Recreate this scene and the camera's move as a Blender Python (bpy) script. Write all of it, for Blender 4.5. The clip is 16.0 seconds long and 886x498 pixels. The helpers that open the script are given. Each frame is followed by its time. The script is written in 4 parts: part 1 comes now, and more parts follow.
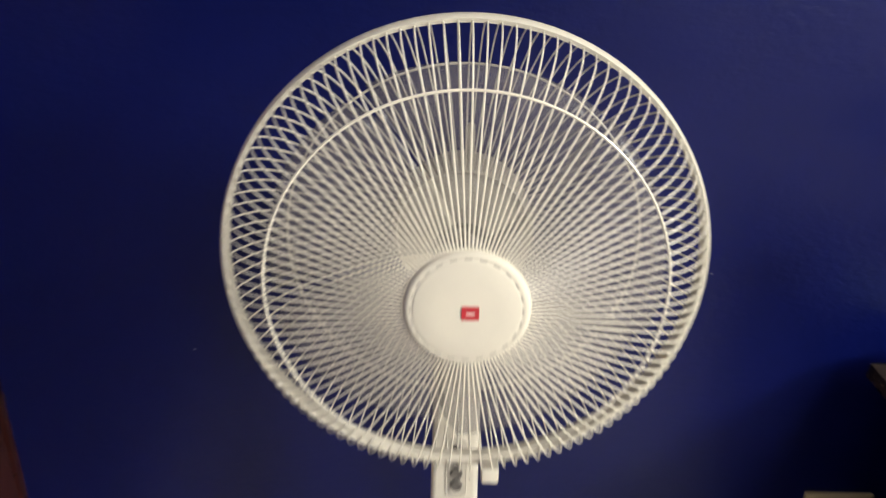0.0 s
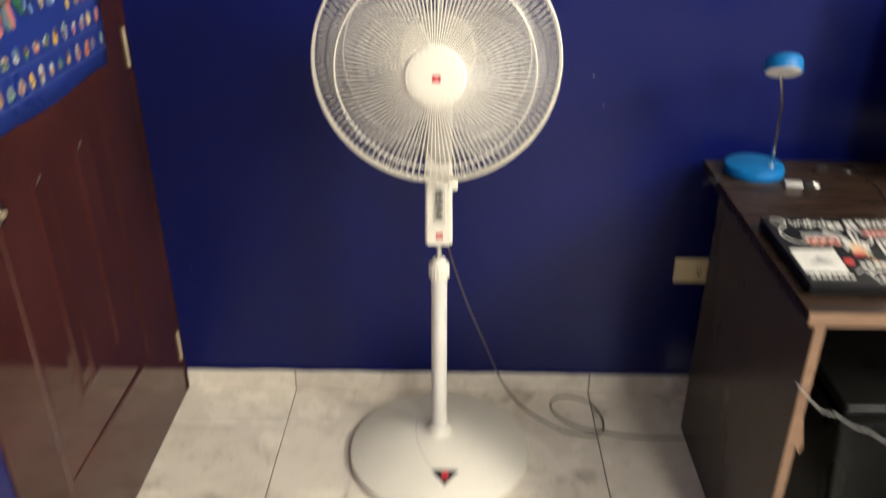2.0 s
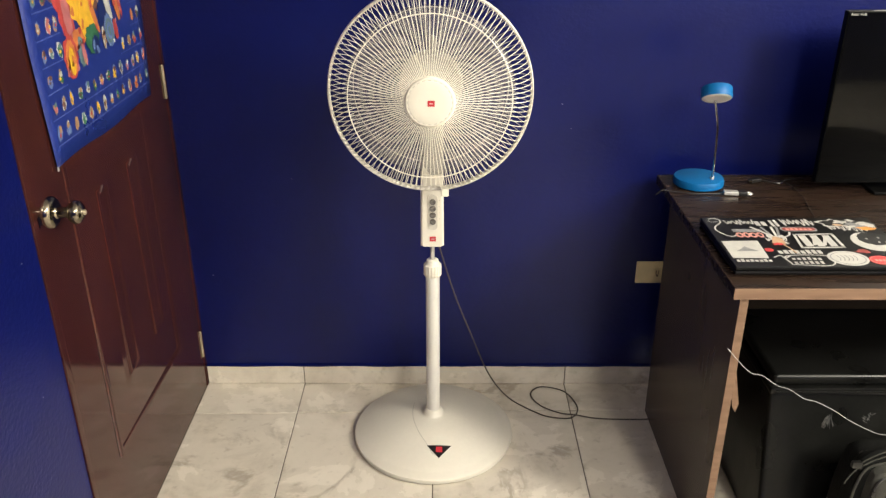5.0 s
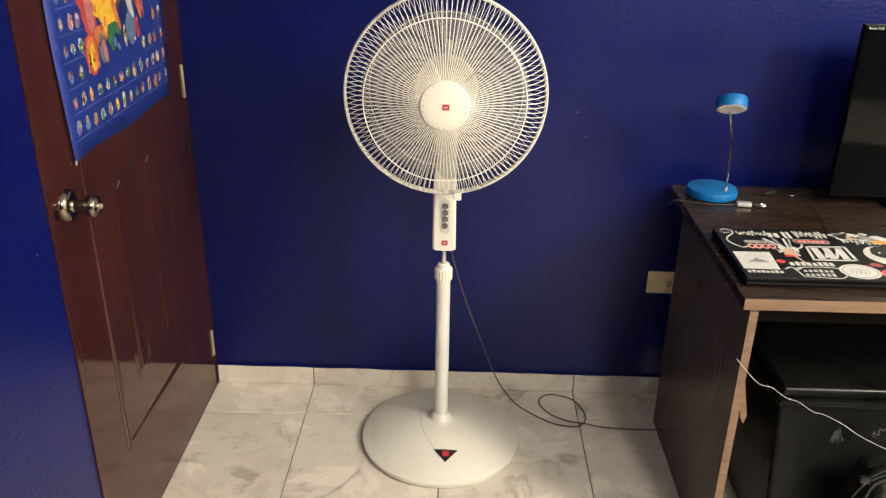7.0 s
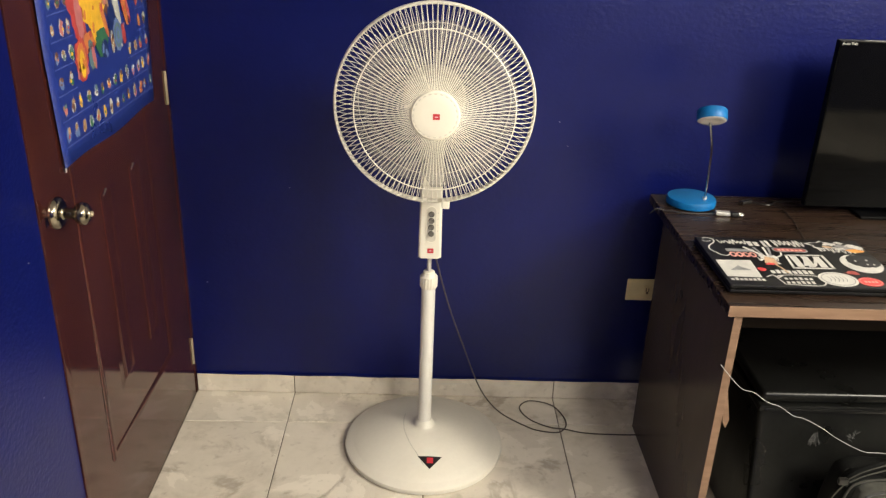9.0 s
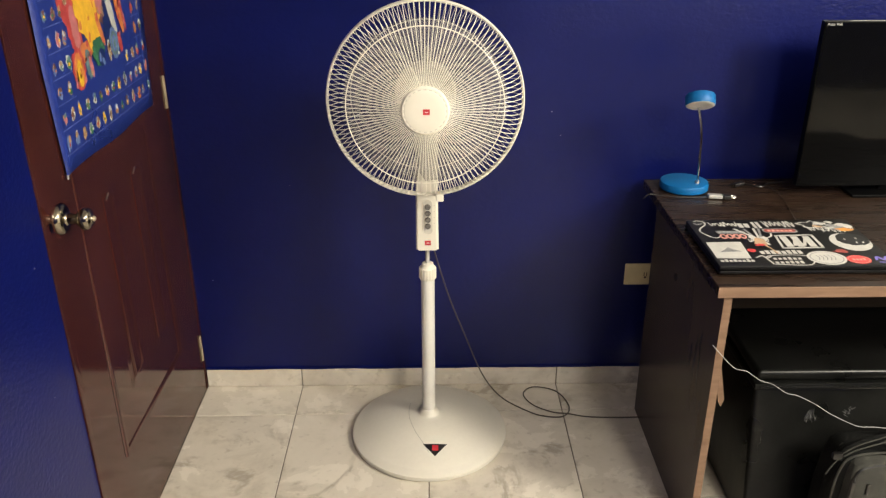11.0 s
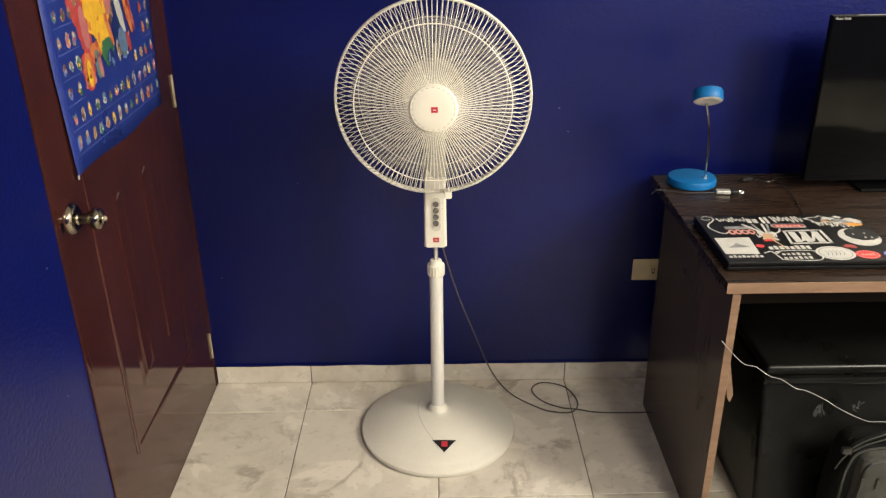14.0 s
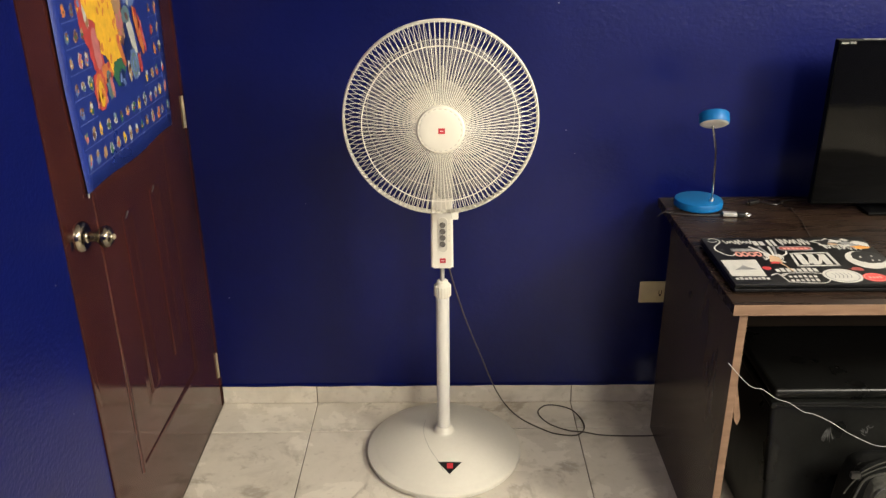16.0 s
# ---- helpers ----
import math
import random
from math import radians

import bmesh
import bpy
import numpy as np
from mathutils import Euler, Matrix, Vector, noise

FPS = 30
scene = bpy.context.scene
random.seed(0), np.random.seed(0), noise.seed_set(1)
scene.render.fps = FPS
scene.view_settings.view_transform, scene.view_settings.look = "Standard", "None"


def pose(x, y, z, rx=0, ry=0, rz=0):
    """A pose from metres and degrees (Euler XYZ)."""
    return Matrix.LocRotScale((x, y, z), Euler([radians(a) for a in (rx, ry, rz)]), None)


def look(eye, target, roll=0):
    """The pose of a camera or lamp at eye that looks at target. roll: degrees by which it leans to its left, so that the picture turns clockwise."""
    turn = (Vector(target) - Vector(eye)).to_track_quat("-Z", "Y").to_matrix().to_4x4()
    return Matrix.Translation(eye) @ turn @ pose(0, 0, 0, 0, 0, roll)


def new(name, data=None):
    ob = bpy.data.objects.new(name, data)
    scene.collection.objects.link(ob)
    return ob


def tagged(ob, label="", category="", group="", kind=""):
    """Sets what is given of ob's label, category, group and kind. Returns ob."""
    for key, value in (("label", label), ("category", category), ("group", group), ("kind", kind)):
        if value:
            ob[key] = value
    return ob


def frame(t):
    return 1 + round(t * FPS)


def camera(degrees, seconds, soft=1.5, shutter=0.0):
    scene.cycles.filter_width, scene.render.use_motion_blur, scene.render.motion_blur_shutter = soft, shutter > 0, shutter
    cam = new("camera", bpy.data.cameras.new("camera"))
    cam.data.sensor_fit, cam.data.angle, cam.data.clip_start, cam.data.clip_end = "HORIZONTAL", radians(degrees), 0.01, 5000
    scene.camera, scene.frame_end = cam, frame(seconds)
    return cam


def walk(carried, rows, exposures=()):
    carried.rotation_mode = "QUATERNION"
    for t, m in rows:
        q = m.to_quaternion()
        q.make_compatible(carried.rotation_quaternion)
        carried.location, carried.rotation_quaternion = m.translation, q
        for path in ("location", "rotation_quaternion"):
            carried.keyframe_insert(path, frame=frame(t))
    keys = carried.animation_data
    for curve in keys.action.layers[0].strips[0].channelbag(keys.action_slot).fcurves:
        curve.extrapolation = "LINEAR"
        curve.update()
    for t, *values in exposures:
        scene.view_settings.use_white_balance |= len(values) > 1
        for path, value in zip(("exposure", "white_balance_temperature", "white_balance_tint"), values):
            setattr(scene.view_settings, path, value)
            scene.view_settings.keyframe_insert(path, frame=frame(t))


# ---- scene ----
cam = camera(56.4, 16.0, soft=1.3, shutter=0.8)
PATH = [
    (0, (-0.025, -1.14, 1.44), (-0.017, 0.674, 0.599), 1.2),
    (0.5, (-0.045, -1.362, 1.461), (-0.011, 0.473, 0.666), 1.7),
    (1, (-0.036, -1.502, 1.479), (-0.024, 0.344, 0.71), 1.5),
    (1.5, (-0.022, -1.692, 1.507), (-0.033, 0.15, 0.729), 1.4),
    (2, (0.047, -1.962, 1.504), (0.008, -0.192, 0.574), -0.0),
    (2.5, (0.031, -2.141, 1.539), (0.031, -0.412, 0.533), 1.9),
    (3, (0.019, -2.223, 1.544), (0.062, -0.495, 0.538), 0.8),
    (3.5, (0.023, -2.276, 1.559), (0.068, -0.511, 0.621), 0.5),
    (4, (0.023, -2.305, 1.562), (0.05, -0.515, 0.669), 0.2),
    (4.5, (0.027, -2.299, 1.564), (0.033, -0.494, 0.702), -0.2),
    (7, (0.039, -2.314, 1.554), (0.002, -0.491, 0.731), 1.0),
    (7.5, (0.013, -2.316, 1.558), (-0.011, -0.492, 0.736), 0.9),
    (8, (-0.013, -2.327, 1.558), (0.001, -0.496, 0.752), 1.7),
    (8.5, (-0.029, -2.326, 1.56), (0.024, -0.495, 0.757), 2.6),
    (11, (0.017, -2.368, 1.584), (0.04, -0.548, 0.757), -0.1),
    (11.5, (0.016, -2.378, 1.594), (0.046, -0.556, 0.77), 0.3),
    (12, (-0.002, -2.368, 1.589), (0.035, -0.55, 0.757), 0.3),
    (12.5, (-0.006, -2.369, 1.592), (0.03, -0.55, 0.762), -0.1),
    (13, (-0.006, -2.368, 1.591), (0.031, -0.548, 0.761), -0.2),
    (13.5, (0.001, -2.369, 1.59), (0.025, -0.554, 0.749), -0.5),
    (14, (0.01, -2.371, 1.592), (0.019, -0.555, 0.753), -0.6),
    (14.5, (0.018, -2.367, 1.592), (0.027, -0.548, 0.759), -0.1),
    (15, (0.019, -2.371, 1.592), (0.029, -0.548, 0.77), 0.1),
    (15.5, (0.017, -2.38, 1.59), (0.008, -0.551, 0.782), -0.0),
    (16, (0.014, -2.379, 1.588), (0.004, -0.541, 0.801), -0.5),
]
walk(cam, [(t, look(eye, target, roll)) for t, eye, target, roll in PATH], exposures=[(0, -0.22, 5900, 9), (0.5, -0.24, 5950, 9), (1.5, -0.04, 6050, 9), (2.0, 0.24, 6100, 8), (3.0, 0.38, 6100, 8), (4.5, 0.26, 6200, 8), (7.0, 0.2, 6300, 8), (11.0, 0.1, 6350, 8), (16.0, 0.07, 6350, 8)])

# ---------------------------------------------------------------- light
world = bpy.data.worlds.new("room_world")
scene.world = world
world.use_nodes = True
world.node_tree.nodes["Background"].inputs[0].default_value = (0.9, 0.95, 1.0, 1)
world.node_tree.nodes["Background"].inputs[1].default_value = 0.0


def lamp(name, kind, m, watts, colour, size):
    d = bpy.data.lights.new(name, kind)
    d.energy, d.color = watts, colour
    if kind == "POINT":
        d.shadow_soft_size = size
    else:
        d.shape, d.size = "DISK", size
    ob = new(name, d)
    ob.matrix_world = m
    return ob


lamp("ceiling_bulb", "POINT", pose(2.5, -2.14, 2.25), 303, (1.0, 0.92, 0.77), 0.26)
# Rear lamp is unseen, added to fill the shadows of the first.
lamp("rear_fill_lamp", "POINT", pose(1.3, -3.7, 2.4), 168, (1.0, 0.92, 0.77), 0.24)


# ---------------------------------------------------------------- materials
def mat(name, colour, rough=0.5, metal=0.0, vary=0.12, scale=8.0, fine=0.0, fine_scale=120.0, bump=0.0, bump_scale=60.0,
        rough_vary=0.08, coat=0.0, tone=None, alpha=1.0, spec=0.5, per_object=0.0, stretch=None, bump_patch=0.0):
    m = bpy.data.materials.new(name)
    m.use_nodes = True
    n, l = m.node_tree.nodes, m.node_tree.links
    b = n["Principled BSDF"]
    b.inputs["Metallic"].default_value = metal
    b.inputs["Coat Weight"].default_value = coat
    b.inputs["Coat Roughness"].default_value = 0.12
    b.inputs["Alpha"].default_value = alpha
    b.inputs["Specular IOR Level"].default_value = spec
    tc = n.new("ShaderNodeTexCoord")
    a = n.new("ShaderNodeTexNoise")
    a.inputs["Scale"].default_value, a.inputs["Detail"].default_value = scale, 5
    l.new(tc.outputs["Object"], a.inputs["Vector"])
    f = n.new("ShaderNodeTexNoise")
    f.inputs["Scale"].default_value, f.inputs["Detail"].default_value = fine_scale, 3
    l.new(tc.outputs["Object"], f.inputs["Vector"])
    mix = n.new("ShaderNodeMix")
    mix.data_type = "RGBA"
    dark = tone or tuple(c * (1 - 2 * vary) for c in colour)
    mix.inputs["A"].default_value = (*[max(0, c) for c in dark], 1)
    mix.inputs["B"].default_value = (*[c * (1 + vary * 0.5) for c in colour], 1)
    add = n.new("ShaderNodeMath")
    add.operation = "MULTIPLY_ADD"
    l.new(f.outputs["Fac"], add.inputs[0])
    add.inputs[1].default_value = fine
    l.new(a.outputs["Fac"], add.inputs[2])
    last = add.outputs[0]
    if per_object:
        oi = n.new("ShaderNodeObjectInfo")
        sh = n.new("ShaderNodeMath")
        sh.operation = "MULTIPLY_ADD"
        l.new(oi.outputs["Random"], sh.inputs[0])
        sh.inputs[1].default_value = per_object
        l.new(last, sh.inputs[2])
        last = sh.outputs[0]
    ramp = n.new("ShaderNodeMapRange")
    ramp.inputs["From Min"].default_value = 0.3 + fine * 0.3
    ramp.inputs["From Max"].default_value = 0.7 + fine * 0.7
    l.new(last, ramp.inputs["Value"])
    l.new(ramp.outputs[0], mix.inputs["Factor"])
    l.new(mix.outputs["Result"], b.inputs["Base Color"])
    rr = n.new("ShaderNodeMapRange")
    rr.inputs["To Min"].default_value = max(0.02, rough - rough_vary)
    rr.inputs["To Max"].default_value = min(1, rough + rough_vary)
    l.new(a.outputs["Fac"], rr.inputs["Value"])
    l.new(rr.outputs[0], b.inputs["Roughness"])
    if bump:
        bn = n.new("ShaderNodeTexNoise")
        bn.inputs["Scale"].default_value, bn.inputs["Detail"].default_value = bump_scale, 4
        if stretch:
            wide = n.new("ShaderNodeMapping")
            wide.inputs["Scale"].default_value = stretch
            l.new(tc.outputs["Object"], wide.inputs["Vector"])
            l.new(wide.outputs[0], bn.inputs["Vector"])
        else:
            l.new(tc.outputs["Object"], bn.inputs["Vector"])
        bp = n.new("ShaderNodeBump")
        bp.inputs["Strength"].default_value, bp.inputs["Distance"].default_value = bump, 0.004
        l.new(bn.outputs["Fac"], bp.inputs["Height"])
        if bump_patch:
            pn, pm = n.new("ShaderNodeTexNoise"), n.new("ShaderNodeMapRange")
            pn.inputs["Scale"].default_value, pn.inputs["Detail"].default_value = bump_patch, 4
            l.new(tc.outputs["Object"], pn.inputs["Vector"])
            pm.inputs["From Min"].default_value, pm.inputs["From Max"].default_value = 0.36, 0.64
            pm.inputs["To Min"].default_value, pm.inputs["To Max"].default_value = bump * 0.35, bump * 1.25
            l.new(pn.outputs["Fac"], pm.inputs["Value"])
            l.new(pm.outputs[0], bp.inputs["Strength"])
        l.new(bp.outputs["Normal"], b.inputs["Normal"])
    return m


def tile_material(name, light, mid, dark, rough):
    """Cream ceramic tile with soft grey clouds and thin wandering veins, shifted from tile to tile."""
    m = bpy.data.materials.new(name)
    m.use_nodes = True
    n, l = m.node_tree.nodes, m.node_tree.links
    b = n["Principled BSDF"]
    tc, oi = n.new("ShaderNodeTexCoord"), n.new("ShaderNodeObjectInfo")
    comb = n.new("ShaderNodeCombineXYZ")
    for i, k in enumerate((31.0, 17.0, 7.0)):
        mu = n.new("ShaderNodeMath")
        mu.operation = "MULTIPLY"
        mu.inputs[1].default_value = k
        l.new(oi.outputs["Random"], mu.inputs[0])
        l.new(mu.outputs[0], comb.inputs[i])
    vec = n.new("ShaderNodeVectorMath")
    vec.operation = "ADD"
    l.new(tc.outputs["Object"], vec.inputs[0])
    l.new(comb.outputs[0], vec.inputs[1])
    clouds = n.new("ShaderNodeTexNoise")
    clouds.inputs["Scale"].default_value, clouds.inputs["Detail"].default_value = 5.5, 9
    clouds.inputs["Roughness"].default_value, clouds.inputs["Distortion"].default_value = 0.62, 0.35
    l.new(vec.outputs[0], clouds.inputs["Vector"])
    c1 = n.new("ShaderNodeValToRGB")
    e = c1.color_ramp.elements
    e[0].position, e[0].color = 0.30, (*mid, 1)
    e[1].position, e[1].color = 0.68, (*light, 1)
    half = e.new(0.47)
    half.color = (*[(p * 0.35 + q * 0.65) for p, q in zip(mid, light)], 1)
    l.new(clouds.outputs["Fac"], c1.inputs[0])
    # veins: the thin band where a second noise crosses its middle, broken up by a mask
    vein = n.new("ShaderNodeTexNoise")
    vein.inputs["Scale"].default_value, vein.inputs["Detail"].default_value = 4.2, 7
    vein.inputs["Roughness"].default_value, vein.inputs["Distortion"].default_value = 0.60, 0.5
    l.new(vec.outputs[0], vein.inputs["Vector"])
    off = n.new("ShaderNodeMath")
    off.operation = "SUBTRACT"
    off.inputs[1].default_value = 0.5
    l.new(vein.outputs["Fac"], off.inputs[0])
    dist = n.new("ShaderNodeMath")
    dist.operation = "ABSOLUTE"
    l.new(off.outputs[0], dist.inputs[0])
    line = n.new("ShaderNodeMapRange")
    line.interpolation_type = "SMOOTHSTEP"
    line.inputs["From Min"].default_value, line.inputs["From Max"].default_value = 0.0, 0.062
    line.inputs["To Min"].default_value, line.inputs["To Max"].default_value = 0.68, 0.0
    l.new(dist.outputs[0], line.inputs["Value"])
    patch = n.new("ShaderNodeTexNoise")
    patch.inputs["Scale"].default_value, patch.inputs["Detail"].default_value = 7, 3
    l.new(vec.outputs[0], patch.inputs["Vector"])
    pr = n.new("ShaderNodeMapRange")
    pr.interpolation_type = "SMOOTHSTEP"
    pr.inputs["From Min"].default_value, pr.inputs["From Max"].default_value = 0.42, 0.66
    l.new(patch.outputs["Fac"], pr.inputs["Value"])
    fade = n.new("ShaderNodeMath")
    fade.operation = "MULTIPLY"
    fade.use_clamp = True
    l.new(line.outputs[0], fade.inputs[0])
    l.new(pr.outputs[0], fade.inputs[1])
    # small brownish specks
    speck = n.new("ShaderNodeTexNoise")
    speck.inputs["Scale"].default_value, speck.inputs["Detail"].default_value = 42, 4
    l.new(vec.outputs[0], speck.inputs["Vector"])
    sr = n.new("ShaderNodeMapRange")
    sr.interpolation_type = "SMOOTHSTEP"
    sr.inputs["From Min"].default_value, sr.inputs["From Max"].default_value = 0.58, 0.78
    sr.inputs["To Max"].default_value = 0.42
    l.new(speck.outputs["Fac"], sr.inputs["Value"])
    both = n.new("ShaderNodeMath")
    both.operation = "MAXIMUM"
    l.new(fade.outputs[0], both.inputs[0])
    l.new(sr.outputs[0], both.inputs[1])
    mix = n.new("ShaderNodeMix")
    mix.data_type = "RGBA"
    l.new(both.outputs[0], mix.inputs["Factor"])
    l.new(c1.outputs["Color"], mix.inputs["A"])
    mix.inputs["B"].default_value = (*dark, 1)
    l.new(mix.outputs["Result"], b.inputs["Base Color"])
    rr = n.new("ShaderNodeMapRange")
    rr.inputs["To Min"].default_value, rr.inputs["To Max"].default_value = rough - 0.08, rough + 0.1
    l.new(clouds.outputs["Fac"], rr.inputs["Value"])
    l.new(rr.outputs[0], b.inputs["Roughness"])
    return m


def wood_material(name, light, dark, rough, stretch=(1, 14, 14), spread=0.07):
    m = bpy.data.materials.new(name)
    m.use_nodes = True
    n, l = m.node_tree.nodes, m.node_tree.links
    b = n["Principled BSDF"]
    b.inputs["Specular IOR Level"].default_value = 0.12
    tc, mp = n.new("ShaderNodeTexCoord"), n.new("ShaderNodeMapping")
    mp.inputs["Scale"].default_value = stretch
    l.new(tc.outputs["Object"], mp.inputs["Vector"])
    a = n.new("ShaderNodeTexNoise")
    a.inputs["Scale"].default_value, a.inputs["Detail"].default_value, a.inputs["Distortion"].default_value = 5, 7, 0.6
    l.new(mp.outputs[0], a.inputs["Vector"])
    r = n.new("ShaderNodeValToRGB")
    r.color_ramp.elements[0].position, r.color_ramp.elements[0].color = 0.32, (*dark, 1)
    r.color_ramp.elements[1].position, r.color_ramp.elements[1].color = 0.68, (*light, 1)
    l.new(a.outputs["Fac"], r.inputs[0])
    l.new(r.outputs[0], b.inputs["Base Color"])
    rr = n.new("ShaderNodeMapRange")
    rr.inputs["To Min"].default_value, rr.inputs["To Max"].default_value = rough - spread, rough + spread
    l.new(a.outputs["Fac"], rr.inputs["Value"])
    l.new(rr.outputs[0], b.inputs["Roughness"])
    bp = n.new("ShaderNodeBump")
    bp.inputs["Strength"].default_value, bp.inputs["Distance"].default_value = 0.03, 0.001
    l.new(a.outputs["Fac"], bp.inputs["Height"])
    l.new(bp.outputs["Normal"], b.inputs["Normal"])
    return m


BLUE = mat("blue_gloss_paint", (0.0020, 0.0048, 0.074), 0.31, vary=0.15, scale=2.0, fine=0.2, fine_scale=30, bump=0.29, bump_scale=75, rough_vary=0.07, spec=0.34, stretch=(0.85, 1, 1.3), bump_patch=3.0)
BOUNCE_WALL = mat("pale_bounce_paint", (0.74, 0.72, 0.67), 0.8, vary=0.06, scale=3, bump=0.15)
WHITE_PAINT = mat("white_ceiling_paint", (0.78, 0.76, 0.72), 0.8, vary=0.05, scale=3, bump=0.15)
TILE = tile_material("cream_marbled_tile", (0.67, 0.615, 0.525), (0.46, 0.412, 0.340), (0.29, 0.245, 0.190), 0.25)
GROUT = mat("grey_grout", (0.15, 0.125, 0.098), 0.9, vary=0.2, scale=30, bump=0.3, bump_scale=200)
DOOR = mat("dark_red_brown_varnish", (0.045, 0.0122, 0.0090), 0.10, vary=0.2, scale=5, fine=0.4, fine_scale=70, bump=0.02, bump_scale=14, rough_vary=0.03, spec=0.5)
GAP = mat("dark_gap", (0.012, 0.006, 0.005), 0.8, vary=0.1)
HINGE = mat("pale_brass_hinge", (0.44, 0.37, 0.25), 0.38, metal=0.5, vary=0.15, scale=40)
DARK_BRASS = mat("dark_brass", (0.16, 0.10, 0.05), 0.4, metal=0.7, vary=0.2, scale=40)
CHROME = mat("satin_nickel", (0.27, 0.235, 0.18), 0.14, metal=1.0, vary=0.12, scale=20, rough_vary=0.05)
STEEL = mat("bright_steel", (0.70, 0.69, 0.66), 0.14, metal=1.0, vary=0.1, scale=60, rough_vary=0.05)
SILVER = mat("brushed_silver", (0.62, 0.60, 0.56), 0.32, metal=0.55, vary=0.1, scale=60)
CREAM = mat("cream_fan_plastic", (0.70, 0.66, 0.56), 0.62, vary=0.035, scale=9, fine=0.3, fine_scale=60, bump=0.03, bump_scale=180, spec=0.35)
POLE = mat("off_white_tube", (0.64, 0.62, 0.575), 0.30, vary=0.04, scale=9, fine=0.3, fine_scale=60)
WIRE = mat("cream_enamelled_wire", (0.80, 0.755, 0.64), 0.3, vary=0.05, scale=30)
BASE = mat("ivory_base_plastic", (0.66, 0.625, 0.54), 0.36, vary=0.04, scale=6, fine=0.4, fine_scale=90, bump=0.04, bump_scale=150)
BLADE = mat("smoky_clear_plastic", (0.36, 0.335, 0.34), 0.2, vary=0.15, scale=14, alpha=0.26)
GREY = mat("grey_plastic", (0.38, 0.36, 0.315), 0.4, vary=0.15, scale=40)
# Cream darkened for the shade in the button recess; cap notches share it.
PANEL = mat("shaded_cream", (0.54, 0.505, 0.43), 0.4, vary=0.08, scale=60)
BUTTON = mat("smoked_button", (0.13, 0.12, 0.11), 0.2, vary=0.2, scale=60)
RED = mat("red_badge", (0.50, 0.028, 0.04), 0.35, vary=0.08, scale=60)
PALE = mat("pale_mark", (0.75, 0.62, 0.58), 0.5, vary=0.05)
BLACK = mat("black_sticker", (0.012, 0.011, 0.011), 0.35, vary=0.2, scale=40)
CORD = mat("grey_brown_cord", (0.070, 0.055, 0.043), 0.45, vary=0.15, scale=60)
DARK_CORD = mat("dark_cord", (0.022, 0.020, 0.018), 0.5, vary=0.15, scale=60)
WHITE_CORD = mat("white_cord", (0.36, 0.355, 0.345), 0.15, vary=0.1, scale=40)
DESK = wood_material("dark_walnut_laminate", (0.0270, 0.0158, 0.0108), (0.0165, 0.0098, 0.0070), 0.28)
# Same laminate, lightened to carry the light thrown up by the floor.
DESK_SIDE_LIT = wood_material("dark_walnut_side_lit", (0.060, 0.044, 0.034), (0.054, 0.040, 0.031), 0.26, (5, 5, 0.8), 0.02)
EDGE = wood_material("tan_edge_band", (0.205, 0.128, 0.085), (0.155, 0.095, 0.062), 0.45, (2, 14, 14))
LAMP_BLUE = mat("bright_blue_plastic", (0.004, 0.108, 0.31), 0.42, vary=0.06, scale=20, spec=0.3)
LAMP_WHITE = mat("lamp_white_plastic", (0.70, 0.66, 0.58), 0.4, vary=0.05, scale=20)
OUTLET = mat("ivory_outlet", (0.64, 0.53, 0.31), 0.4, vary=0.06, scale=30)
BROWN_HOLE = mat("brown_socket", (0.10, 0.055, 0.03), 0.5, vary=0.1)
LAPTOP = mat("black_laptop_shell", (0.0045, 0.0043, 0.0045), 0.34, vary=0.2, scale=30, fine=0.3, fine_scale=300, bump=0.05, bump_scale=400, spec=0.3)
SCREEN = mat("black_glossy_screen", (0.002, 0.002, 0.002), 0.06, vary=0.1, scale=6, rough_vary=0.03, spec=0.20)
BEZEL = mat("black_bezel", (0.003, 0.003, 0.003), 0.4, vary=0.1, scale=20, spec=0.08)
CASE = mat("black_case_shell", (0.0075, 0.0075, 0.0070), 0.30, vary=0.3, scale=7, fine=0.5, fine_scale=90, bump=0.12, bump_scale=25, rough_vary=0.1, spec=0.22)
SCUFF_GLINT = mat("grey_scuff_glint", (0.06, 0.06, 0.059), 0.7, vary=0.4, scale=80)
FABRIC = mat("charcoal_fabric", (0.0065, 0.0065, 0.0062), 0.85, vary=0.2, scale=14, fine=0.8, fine_scale=500, bump=0.6, bump_scale=700, spec=0.12)
FABRIC_LIGHT = mat("grey_fabric", (0.058, 0.057, 0.050), 0.85, vary=0.25, scale=25, fine=0.8, fine_scale=500, bump=0.6, bump_scale=700, spec=0.15)
STICK = {
    "white": mat("sticker_white", (0.50, 0.485, 0.45), 0.4, vary=0.06, scale=60),
    "red": mat("sticker_red", (0.55, 0.05, 0.05), 0.4, vary=0.1, scale=60),
    "pink": mat("sticker_salmon", (0.66, 0.30, 0.25), 0.4, vary=0.1, scale=60),
    "maroon": mat("sticker_maroon", (0.30, 0.06, 0.05), 0.4, vary=0.1, scale=60),
    "tan": mat("sticker_tan", (0.50, 0.33, 0.20), 0.4, vary=0.1, scale=60),
    "grey": mat("sticker_grey", (0.25, 0.25, 0.25), 0.4, vary=0.2, scale=60),
    "black": BLACK,
    "violet": mat("sticker_violet", (0.20, 0.16, 0.55), 0.4, vary=0.1, scale=60),
    "orange": mat("sticker_orange", (0.70, 0.30, 0.06), 0.4, vary=0.1, scale=60),
}
